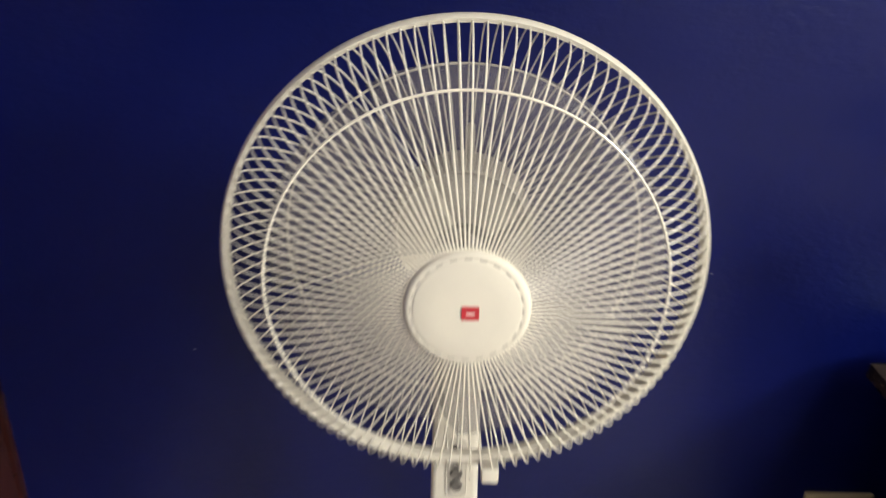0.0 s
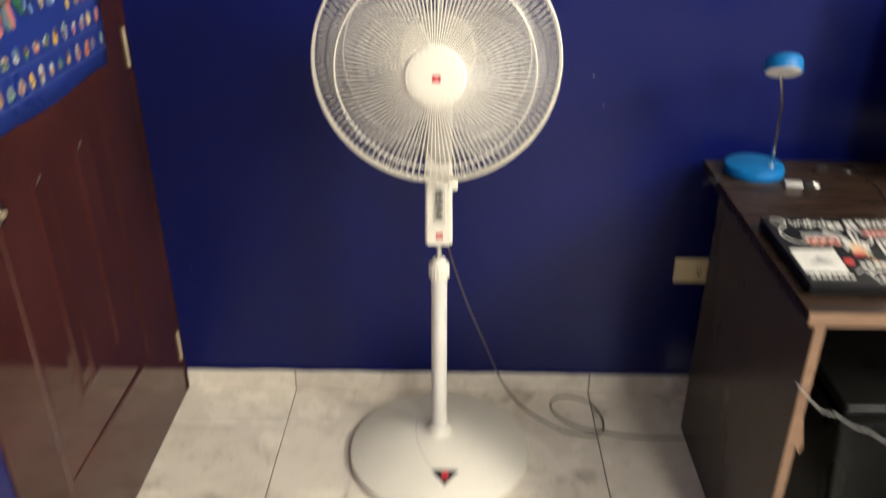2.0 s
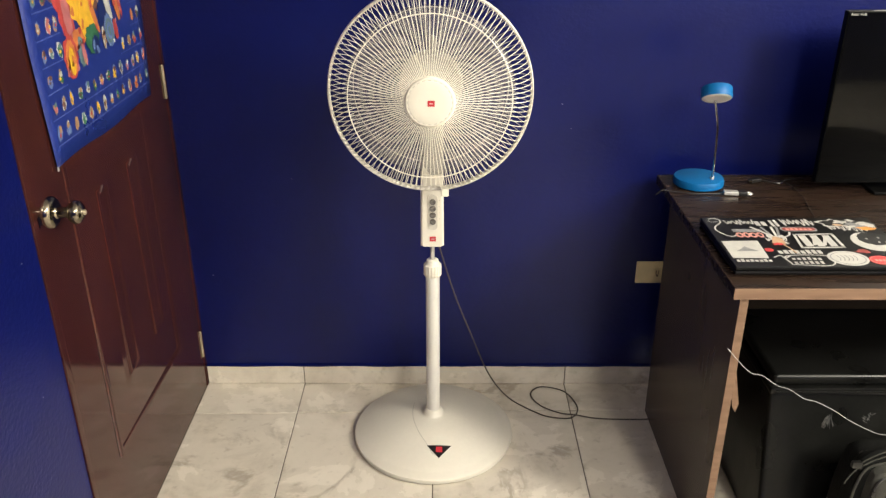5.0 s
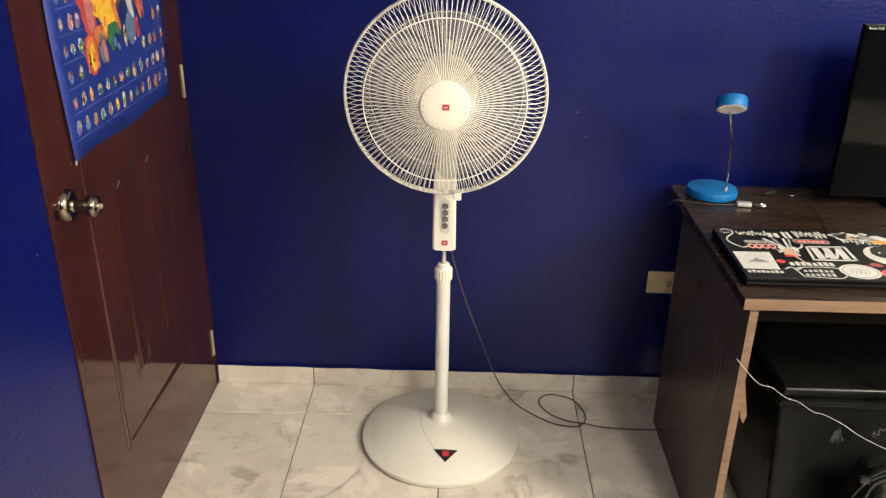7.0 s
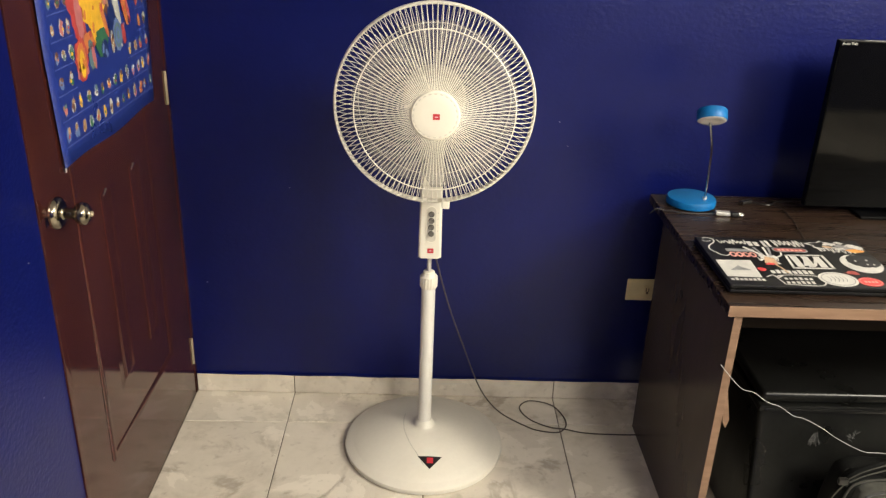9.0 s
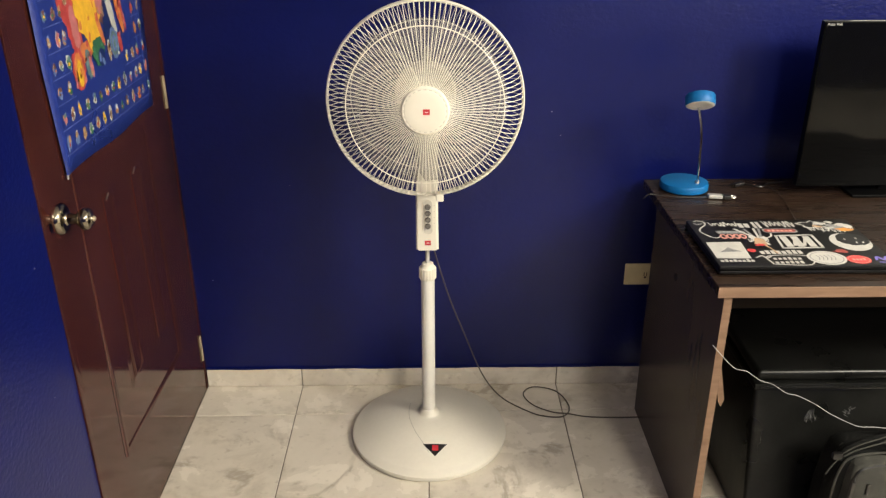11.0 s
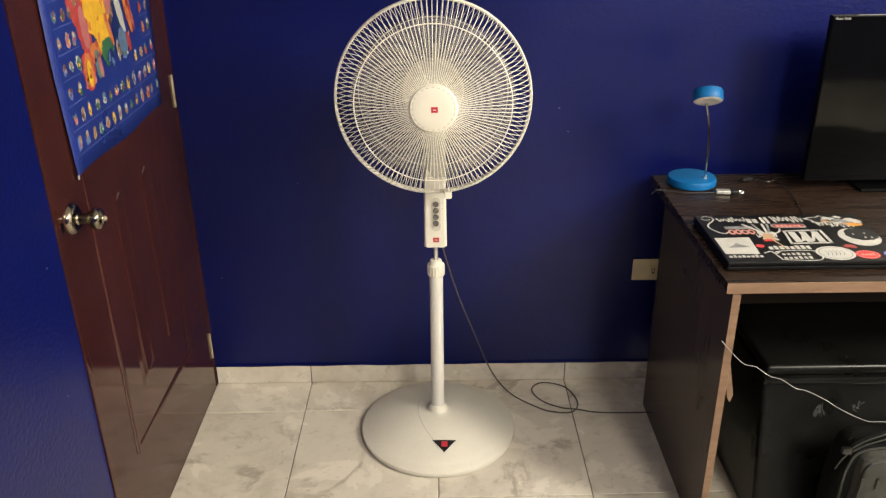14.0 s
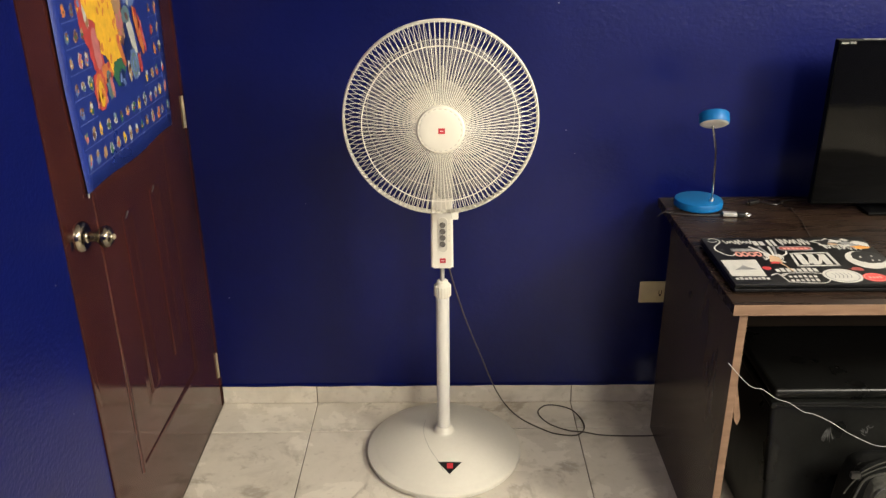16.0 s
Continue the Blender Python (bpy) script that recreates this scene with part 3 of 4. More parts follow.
def on_dome(x, y, lift=0.0006):
    return Vector((x, y, dome_z(math.hypot(x, y)) + lift))


part("seam", tube([on_dome(x, y, -0.0002) for x, y in ((q.x, q.y) for q in spline([(-0.058, 0.06, 0), (-0.062, 0.02, 0), (-0.058, -0.03, 0), (-0.04, -0.085, 0), (-0.018, -0.125, 0), (0.0, -0.16, 0)], 6))], 0.0008, 6), GREY, base)


def dome_patch(corners, lift, n=5):
    """A thin three-cornered sticker that follows the dome."""
    bm = bmesh.new()
    a, b, c = [Vector((*p, 0)) for p in corners]
    rows = []
    for i in range(n + 1):
        row = []
        for j in range(n + 1 - i):
            q = a + (b - a) * (j / n) + (c - a) * (i / n)
            row.append(bm.verts.new(on_dome(q.x, q.y, lift)))
        rows.append(row)
    for i in range(n):
        for j in range(n - i):
            bm.faces.new((rows[i][j], rows[i][j + 1], rows[i + 1][j]))
            if j < n - i - 1:
                bm.faces.new((rows[i][j + 1], rows[i + 1][j + 1], rows[i + 1][j]))
    return bm


st = part("triangle_sticker", dome_patch([(-0.018, -0.132), (0.053, -0.131), (0.017, -0.172)], 0.0008), BLACK, base, "black triangular sticker")
bm = bmesh.new()
bm.faces.new([bm.verts.new(on_dome(x, y, 0.0016)) for x, y in ((0.009, -0.154), (0.027, -0.154), (0.027, -0.1365), (0.009, -0.1365))])
part("red_badge", bm, RED, st, "small red square badge")
part("pole", lathe([(0.0195, 0.092), (0.0195, 0.543), (0, 0.543)], 32), POLE, fan)
coll = bmesh.new()
SEG = 36
rings = []
for k, z in enumerate((0.545, 0.549, 0.575, 0.579)):
    rr = [0.0215, 0.0235, 0.0235, 0.0225][k]
    rings.append([coll.verts.new(((rr + (0.0016 if i % 2 else 0)) * math.cos(2 * math.pi * i / SEG), (rr + (0.0016 if i % 2 else 0)) * math.sin(2 * math.pi * i / SEG), z)) for i in range(SEG)])
for a, b in zip(rings, rings[1:]):
    for i in range(SEG):
        coll.faces.new((a[i], a[(i + 1) % SEG], b[(i + 1) % SEG], b[i]))
coll.faces.new(rings[-1])
merge(coll, lathe([(0.0225, 0.579), (0.018, 0.583), (0.016, 0.592), (0.013, 0.594), (0, 0.594)], 32))
part("collar", coll, CREAM, fan, "ribbed cream height collar", Matrix.Translation((0, 0, -0.008)))
part("inner_rod", lathe([(0.0062, 0.57), (0.0062, 0.66)], 16), SILVER, fan, "thin pale metal inner rod")

# control box, tapering upwards into the neck
cb = slab(rounded(-0.0315, 0.0315, -0.028, 0.028, 0.008), 0.205)
for v in cb.verts:
    t = v.co.z / 0.205
    v.co.x *= 1.0 - 0.06 * t
    v.co.z += 0.645
bmesh.ops.bevel(cb, geom=[e for e in cb.edges if abs(e.verts[0].co.z - e.verts[1].co.z) < 1e-4], offset=0.004, segments=2, affect="EDGES")
box_part = part("control_box", cb, CREAM, fan, "cream control box with push buttons", Matrix.Translation((0, 0, -0.0095)))
FRONT = Matrix(((1, 0, 0, 0), (0, 0, -1, 0), (0, 1, 0, 0), (0, 0, 0, 1)))
rim_line = [(0.002 + x, -0.0285, z) for x, z in rounded(-0.0132, 0.0132, 0.693, 0.795, 0.0128, 8)]
part("panel_rim", tube(rim_line, 0.0011, 6, True), CREAM, box_part, "raised cream lip round the buttons")
rec = slab(rounded(-0.0125, 0.0125, 0.694, 0.794, 0.0122, 8), 0.0012, Matrix.Translation((0.002, -0.0278, 0)) @ FRONT)
panel = part("button_panel", rec, PANEL, box_part, "pale oval button panel")
for i in range(4):
    part("button", lathe([(0, 0.0045), (0.005, 0.0048), (0.0068, 0.0058), (0.0082, 0.002), (0.0082, 0)], 20, Matrix.Translation((0.002, -0.029, 0.774 - i * 0.0186)) @ FRONT), BUTTON, panel, "round smoked push button")
part("dial_lip", slab(rounded(-0.0110, 0.0110, 0.686, 0.698, 0.005), 0.0010, Matrix.Translation((0.001, -0.0279, 0)) @ FRONT), CREAM, box_part)
for i in range(4):
    part("mark", box(0.0185, 0.0205, -0.0289, -0.0280, 0.777 - i * 0.0172, 0.779 - i * 0.0172), GREY, box_part)
bd = part("red_badge", slab(rounded(-0.0080, 0.0085, 0.661, 0.675, 0.001, 2), 0.0008, Matrix.Translation((0.0015, -0.0281, 0)) @ FRONT), RED, box_part, "small red square badge")
part("pale_bar", slab([(-0.0040, 0.6672), (0.0045, 0.6672), (0.0045, 0.6690), (-0.0040, 0.6690)], 0.0004, Matrix.Translation((0.0015, -0.0290, 0)) @ FRONT), PALE, bd, smooth=False)
part("side_tab", box(0.024, 0.043, -0.176, -0.150, 0.836, 0.856, 0.003), CREAM, fan, "small cream clip under the grille")

# neck and motor housing behind the grille
neck = slab(rounded(-0.030, 0.030, -0.024, 0.030, 0.010), 0.20)
for v in neck.verts:
    t = v.co.z / 0.20
    v.co.y += -0.002 * t
    v.co.z += 0.840
part("neck", neck, CREAM, fan)
HEAD = Matrix.Translation((0.0, -0.135, 1.0825)) @ Matrix.Rotation(radians(-1.5), 4, "X")
TO_Y = Matrix.Rotation(radians(90), 4, "X")
part("motor_housing", lathe([(0, -0.185), (0.045, -0.182), (0.066, -0.165), (0.076, -0.13), (0.078, -0.09), (0.072, -0.075), (0.050, -0.070), (0, -0.068)], 40), CREAM, fan, "rounded cream motor housing", HEAD @ TO_Y)
part("oscillation_knob", lathe([(0.0075, 1.128), (0.0060, 1.150), (0.0050, 1.160), (0.0052, 1.190), (0.0045, 1.195), (0, 1.196)], 16, Matrix.Translation((0.005, -0.035, 0))), CREAM, fan, "cream knob on top of the motor housing")
part("motor_shaft", lathe([(0.005, -0.075), (0.005, 0.05)], 12), CHROME, fan, "", HEAD @ TO_Y)
for i in range(5):
    bm = bmesh.new()
    n_r, n_a = 8, 8
    rows = []
    for a in range(n_r + 1):
        u = a / n_r
        r = 0.030 + 0.168 * u
        half = radians(37.5 - 2 * (1 - u))
        half *= 1 if u < 0.82 else max(0.88, math.sqrt(max(0, 1 - ((u - 0.82) / 0.2) ** 2)))
        row = []
        for b in range(n_a + 1):
            w = -1 + 2 * b / n_a
            ang = w * half + 0.25 * u + 2 * math.pi * i / 5
            row.append(bm.verts.new((r * math.cos(ang), -0.002 + w * 0.020 * (1 - 0.3 * u), r * math.sin(ang))))
        rows.append(row)
    for a in range(n_r):
        for b in range(n_a):
            bm.faces.new((rows[a][b], rows[a][b + 1], rows[a + 1][b + 1], rows[a + 1][b]))
    bl = part("blade", bm, BLADE, fan, "smoky translucent fan blade", HEAD)
    so = bl.modifiers.new("thick", "SOLIDIFY")
    so.thickness = 0.0018
part("blade_hub", lathe([(0, 0.03), (0.022, 0.028), (0.031, 0.018), (0.033, -0.02), (0, -0.02)], 32), BLADE, fan, "", HEAD @ TO_Y)

# rim, front grille and back grille
NW = 116
rimp = [(0.2350, -0.0095), (0.2378, -0.0110), (0.2402, -0.008), (0.2412, 0.0), (0.2402, 0.010), (0.2378, 0.0135), (0.2350, 0.012), (0.2340, 0.0)]
rim = part("rim", lathe(rimp, 120, TO_Y, True), CREAM, fan, "cream plastic rim band of the grille", HEAD)
fr = part("front_grille", ring(0.1870, -0.0680, 0.0014), WIRE, fan, "cream front wire grille", HEAD)
part("inner_ring", ring(0.0565, -0.1000, 0.0014), WIRE, fr)
part("outer_ring", ring(0.2350, -0.0105, 0.0014), WIRE, fr)


def grille_wire(profile, twist, thick):
    """One wire from (radius, y, turn share) points, winding by twist degrees."""
    pts = []
    for q in spline(profile, 4):
        a = radians(twist) * q.z
        pts.append((q.x * math.sin(a), q.y, q.x * math.cos(a)))
    return tube(pts, thick, 5)


wire0 = part("wire", grille_wire([(0.0545, -0.1015, 0), (0.10, -0.0915, 0.04), (0.15, -0.0785, 0.10), (0.187, -0.0672, 0.22), (0.208, -0.0565, 0.45), (0.2235, -0.0410, 0.75), (0.2325, -0.0230, 0.95), (0.2362, -0.0085, 1.0)], 0.0, 0.00098), WIRE, fr)
for i in range(1, NW):
    shared("wire", wire0, fr, Matrix.Rotation(2 * math.pi * (i + 0.03 * math.sin(7 * i)) / NW, 4, "Y"))
br = part("back_grille", ring(0.186, 0.0555, 0.0013), WIRE, fan, "cream back wire grille", HEAD)
part("inner_ring", ring(0.072, 0.068, 0.002), WIRE, br)
wire1 = part("wire", grille_wire([(0.070, 0.068, 0), (0.11, 0.068, 0.2), (0.15, 0.0645, 0.42), (0.185, 0.056, 0.62), (0.213, 0.040, 0.8), (0.2290, 0.020, 0.93), (0.2355, 0.008, 1.0)], 0.0, 0.00098), WIRE, br)
for i in range(1, NW):
    shared("wire", wire1, br, Matrix.Rotation(2 * math.pi * (i + 0.03 * math.sin(5 * i)) / NW, 4, "Y"))
cap = part("hub_cap", lathe([(0, 0.1082), (0.030, 0.1080), (0.0470, 0.1074), (0.0482, 0.1070), (0.0490, 0.1064), (0.0508, 0.1064), (0.0520, 0.1066), (0.0545, 0.1056), (0.0562, 0.1030), (0.0565, 0.0990), (0.0550, 0.0975), (0, 0.097)], 64, TO_Y), CREAM, fan, "round cream hub cap", HEAD)
for i in range(24):
    a = 2 * math.pi * i / 24
    part("cap_notch", box(-0.0034, 0.0034, -0.1067, -0.1050, 0.0486, 0.0510, 0.0003, 1), PANEL, cap, "", Matrix.Rotation(a, 4, "Y"))
bd = part("red_badge", slab(rounded(-0.0078, 0.0078, -0.0066, 0.0066, 0.0006, 2), 0.0008, Matrix.Translation((0.003, -0.1083, -0.0015)) @ FRONT), RED, cap, "small red square badge")
part("pale_bar", slab([(-0.0038, -0.0012), (0.0038, -0.0012), (0.0038, 0.0008), (-0.0038, 0.0008)], 0.0004, Matrix.Translation((0.003, -0.1092, -0.0015)) @ FRONT), PALE, bd, smooth=False)

# power cord, hanging from the control box and looping on the floor
cord = spline([(0.014, -0.240, 0.655), (0.022, -0.236, 0.60), (0.064, -0.2, 0.438), (0.117, -0.15, 0.271), (0.163, -0.11, 0.132), (0.205, -0.085, 0.045), (0.252, -0.100, 0.0045), (0.315, -0.158, 0.004), (0.362, -0.186, 0.004), (0.428, -0.190, 0.004), (0.455, -0.135, 0.004),
               (0.425, -0.050, 0.004), (0.352, -0.022, 0.004), (0.313, -0.062, 0.004), (0.338, -0.125, 0.004), (0.395, -0.170, 0.0072), (0.445, -0.182, 0.0085), (0.50, -0.192, 0.004), (0.58, -0.198, 0.004), (0.69, -0.195, 0.004), (0.82, -0.17, 0.004)], 8)
tagged(finish("power_cord", tube(cord, 0.0022, 8), CORD), "thin dark grey power cord looped on the floor tiles", "cable")

# ---------------------------------------------------------------- the desk
DX0, DX1, DY0, DY1, DZ = 0.645, 2.05, -0.756, -0.050, 0.754
desk = thing("desk", "dark walnut laminate desk with tan edge banding", "desk", Matrix.Translation((DX0, DY0, 0)))
W, D = DX1 - DX0, DY1 - DY0
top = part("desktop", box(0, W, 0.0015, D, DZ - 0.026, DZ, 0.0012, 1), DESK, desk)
part("front_edge_band", box(0, W, -0.0012, 0.0012, DZ - 0.0265, DZ - 0.0005, 0.0006, 1), EDGE, top, "tan wood-grain edge band")
for x0 in (0.020, W - 0.045):
    sp = part("side_panel", box(x0, x0 + 0.018, 0.0125, D - 0.100, 0.003, DZ - 0.0262, 0.001, 1), DESK_SIDE_LIT, desk)
    part("side_edge_band", box(x0 - 0.0004, x0 + 0.0184, 0.0105, 0.0126, 0.003, DZ - 0.0266, 0.0005, 1), EDGE, sp, "tan wood-grain edge band")
part("back_panel", box(0.0445, W - 0.0455, D - 0.13, D - 0.115, 0.05, DZ - 0.0262), DESK_SIDE_LIT, desk)
part("rail_bracket", slab([(0.0390, 0.53), (0.0615, 0.412), (0.0700, 0.398), (0.0755, 0.420), (0.0520, 0.535)], 0.02, Matrix.Translation((0, 0.075, 0)) @ FRONT), EDGE, desk, "small tan wooden rail end")
part("bolt_cover", lathe([(0, 0.002), (0.010, 0.0018), (0.011, 0)], 16, Matrix.Translation((0.020, 0.36, 0.60)) @ Matrix.Rotation(radians(-90), 4, "Y")), GAP, desk, "dark round bolt hole")

# ---------------------------------------------------------------- desk lamp
dl = thing("desk_lamp", "bright blue round desk lamp with a bent chrome stem", "lamp", Matrix.Translation((0.741, -0.128, DZ)))
part("base", lathe([(0, 0.001), (0.064, 0.001), (0.0685, 0.004), (0.069, 0.016), (0.0665, 0.023), (0.060, 0.0255), (0, 0.0265)], 48), LAMP_BLUE, dl)
stem = spline([(0.028, -0.028, 0.022), (0.024, -0.040, 0.07), (0.012, -0.066, 0.152), (0.0, -0.090, 0.20), (-0.022, -0.112, 0.268)], 6)
part("stem", tube(stem, 0.0032, 10), STEEL, dl, "thin bent chrome stem")
part("stem_socket", lathe([(0.0055, 0.024), (0.0055, 0.034), (0.0035, 0.036), (0, 0.036)], 14, Matrix.Translation((0.028, -0.028, 0))), SILVER, dl)
hm = Matrix.Translation((-0.023, -0.126, 0.276)) @ Matrix.Rotation(radians(3), 4, "Y") @ Matrix.Rotation(radians(-33), 4, "X")
head = part("head", lathe([(0.0370, 0.000), (0.0385, 0.003), (0.0385, 0.026), (0.0360, 0.0295), (0, 0.0305)], 40), LAMP_BLUE, dl, "round blue lamp head", hm)
part("diffuser", lathe([(0.0370, 0.001), (0.0330, -0.0015), (0.022, -0.0005), (0.012, 0.002), (0, 0.002)], 36), LAMP_WHITE, head, "off-white ring diffuser")

# ---------------------------------------------------------------- laptop with stickers
LX0, LY0, LW, LD = 0.663, -0.698, 0.410, 0.280
lap = thing("laptop", "closed black laptop with sticker-covered lid lying on the desk", "laptop", Matrix.Translation((LX0, LY0, DZ)))
part("body", box(0, LW, 0, LD, 0.002, 0.0110, 0.0028), LAPTOP, lap)
lid = part("lid", box(0, LW, 0.001, LD - 0.002, 0.0123, 0.0220, 0.003), LAPTOP, lap)
part("seam", box(0.006, LW - 0.006, 0.006, LD - 0.006, 0.0100, 0.0130), GAP, lap)
for x in (0.03, LW - 0.03):
    for y in (0.03, LD - 0.03):
        part("foot", lathe([(0, 0), (0.006, 0), (0.006, 0.003), (0, 0.003)], 10, Matrix.Translation((x, y, 0))), GAP, lap)
LIDZ = 0.0220


def sticker(outline, colour, lift=1):
    pts = [((x - 0.652) * 1.03 - 0.001, LD - 0.007 + (y + 0.443) * 0.985) for x, y in outline]
    return part("sticker", slab(pts, 0.0003, Matrix.Translation((0, 0, LIDZ + 0.0002 * lift))), STICK[colour], lid, smooth=False)


def stroke(points, w, colour, lift=1):
    pts = [Vector(((x - 0.652) * 1.03 - 0.001, LD - 0.007 + (y + 0.443) * 0.985, 0)) for x, y in points]
    pts = spline(pts, 5) if len(pts) > 2 else pts
    left, right = [], []
    for i, q in enumerate(pts):
        d = (pts[min(i + 1, len(pts) - 1)] - pts[max(i - 1, 0)]).normalized()
        s = Vector((-d.y, d.x, 0)) * w / 2
        left.append(((q + s).x, (q + s).y))
        right.append(((q - s).x, (q - s).y))
    bm = bmesh.new()
    z = LIDZ + 0.0002 * lift + 0.0002
    va, vb = [bm.verts.new((*p, z)) for p in left], [bm.verts.new((*p, z)) for p in right]
    for i in range(len(va) - 1):
        bm.faces.new((va[i], va[i + 1], vb[i + 1], vb[i]))
    part("sticker_line", bm, STICK[colour], lid, smooth=False)


def bars(x0, x1, y0, y1, n, colour, lift=1, seed=0, gap=0.3):
    """Plain upright bars in place of lettering."""
    r = random.Random(seed)
    step = (x1 - x0) / n
    for i in range(n):
        a = x0 + i * step
        h = r.uniform(0.65, 1.0)
        sticker([(a, y0), (a + step * (1 - gap), y0), (a + step * (1 - gap), y0 + (y1 - y0) * h), (a, y0 + (y1 - y0) * h)], colour, lift)


def scribble(x0, x1, y0, y1, n, w, colour, seed):
    """A looping abstract pen line, with no letters in it."""
    r = random.Random(seed)
    pts = []
    for i in range(n):
        x = x0 + (x1 - x0) * i / (n - 1)
        pts.append((x + r.uniform(-0.35, 0.35) * (x1 - x0) / n, (y0 if i % 2 else y1) + r.uniform(-0.3, 0.3) * (y1 - y0)))
    stroke(pts, w, colour)


stroke([(0.668, -0.452), (0.678, -0.446), (0.692, -0.455), (0.690, -0.474), (0.672, -0.498), (0.668, -0.520), (0.682, -0.548), (0.696, -0.556), (0.708, -0.545)], 0.004, "white")
stroke([(0.664, -0.462), (0.672, -0.470), (0.686, -0.466)], 0.003, "white")
scribble(0.702, 0.768, -0.482, -0.458, 15, 0.0034, "white", 3)
bars(0.770, 0.800, -0.492, -0.455, 2, "white", 1, 4, 0.25)
bars(0.806, 0.828, -0.496, -0.452, 2, "white", 1, 5, 0.35)
scribble(0.834, 0.908, -0.488, -0.456, 15, 0.0036, "white", 6)
sticker(rounded(0.704, 0.772, -0.530, -0.513, 0.003, 2), "grey")
for k in range(4):
    sticker(blob(0.7135 + 0.0155 * k, -0.548, 0.0085, 0.015, 10, 0.08, k), "pink", 2)
    sticker(blob(0.7135 + 0.0155 * k, -0.548, 0.004, 0.008, 8, 0.08, k), "black", 3)
sticker([(0.660, -0.674), (0.737, -0.676), (0.743, -0.581), (0.661, -0.583)], "white")
sticker([(0.678, -0.640), (0.728, -0.638), (0.712, -0.625), (0.703, -0.612), (0.694, -0.624)], "grey", 2)
bars(0.664, 0.742, -0.694, -0.680, 8, "white", 1, 8, 0.3)
stroke([(0.776, -0.500), (0.784, -0.545), (0.790, -0.570)], 0.006, "grey")
stroke([(0.800, -0.498), (0.796, -0.540), (0.790, -0.572)], 0.006, "white")
stroke([(0.765, -0.582), (0.780, -0.572), (0.800, -0.578), (0.812, -0.560)], 0.005, "white", 2)
sticker(blob(0.788, -0.580, 0.016, 0.022, 12, 0.3, 3), "tan", 2)
stroke([(0.790, -0.596), (0.800, -0.620), (0.806, -0.650)], 0.004, "tan", 2)
sticker(rounded(0.818, 0.902, -0.526, -0.500, 0.010, 3), "grey")
sticker(rounded(0.822, 0.898, -0.522, -0.504, 0.008, 3), "maroon", 2)
bars(0.830, 0.892, -0.519, -0.507, 6, "pink", 3, 12, 0.3)
for k, (x, y, a, b, c) in enumerate(((0.972, -0.470, 0.016, 0.010, "white"), (0.995, -0.482, 0.012, 0.008, "grey"), (1.000, -0.462, 0.010, 0.009, "white"), (0.960, -0.488, 0.012, 0.006, "tan"), (1.020, -0.478, 0.012, 0.010, "white"), (0.985, -0.498, 0.014, 0.006, "white"),
                                      (0.805, -0.560, 0.008, 0.010, "white"), (0.776, -0.556, 0.007, 0.012, "white"), (0.784, -0.600, 0.012, 0.006, "red"), (0.950, -0.640, 0.014, 0.007, "maroon"))):
    sticker(blob(x, y, a, b, 14, 0.4, 40 + k), c, 3)
scribble(0.930, 1.00, -0.512, -0.480, 15, 0.0032, "white", 27)
scribble(0.985, 1.045, -0.520, -0.488, 11, 0.0028, "white", 28)
stroke([(0.752, -0.500), (0.770, -0.530), (0.792, -0.566), (0.806, -0.600)], 0.007, "white", 2)
stroke([(0.812, -0.500), (0.806, -0.530), (0.798, -0.560)], 0.006, "grey", 2)
stroke([(0.812, -0.560), (0.826, -0.548), (0.832, -0.530)], 0.005, "white", 3)
scribble(0.955, 1.03, -0.500, -0.462, 13, 0.0030, "black", 21)
scribble(0.764, 0.812, -0.590, -0.556, 9, 0.0026, "white", 22)
# large white frame with slanted strokes
for q in ([(0.828, -0.622), (0.926, -0.620), (0.926, -0.614), (0.828, -0.616)], [(0.836, -0.548), (0.926, -0.544), (0.926, -0.538), (0.836, -0.542)],
          [(0.826, -0.622), (0.832, -0.622), (0.841, -0.542), (0.835, -0.542)], [(0.919, -0.620), (0.926, -0.620), (0.928, -0.538), (0.921, -0.538)]):
    sticker(q, "white")
for x in (0.842, 0.868, 0.896):
    sticker([(x, -0.612), (x + 0.016, -0.612), (x + 0.018, -0.550), (x + 0.002, -0.550)], "white", 1)
sticker([(0.858, -0.606), (0.866, -0.606), (0.882, -0.556), (0.874, -0.556)], "white", 2)
sticker([(0.880, -0.606), (0.888, -0.606), (0.908, -0.556), (0.900, -0.556)], "white", 2)
sticker(blob(0.752, -0.631, 0.010, 0.010, 12, 0.05, 2), "red")
bars(0.768, 0.866, -0.652, -0.630, 8, "white", 1, 21, 0.28)
stroke([(0.748, -0.672), (0.765, -0.662), (0.772, -0.675), (0.786, -0.664)], 0.004, "white")
# outlined block of bars
stroke([(0.776, -0.708), (0.778, -0.664), (0.866, -0.664), (0.858, -0.712), (0.776, -0.708)], 0.0035, "white")
bars(0.785, 0.852, -0.684, -0.670, 6, "white", 1, 31, 0.4)
bars(0.783, 0.850, -0.705, -0.690, 6, "white", 1, 32, 0.4)
# round stickers
sticker(blob(0.906, -0.676, 0.043, 0.038, 32, 0.0), "white", 1)
sticker(blob(0.906, -0.676, 0.037, 0.0325, 32, 0.0), "grey", 2)
sticker(blob(0.906, -0.676, 0.035, 0.0305, 32, 0.0), "white", 3)
for k in range(5):
    stroke([(0.884 + 0.009 * k, -0.690), (0.889 + 0.009 * k, -0.676), (0.886 + 0.009 * k, -0.662)], 0.0022, "grey", 4)
sticker(blob(0.974, -0.686, 0.027, 0.023, 28, 0.0), "red")
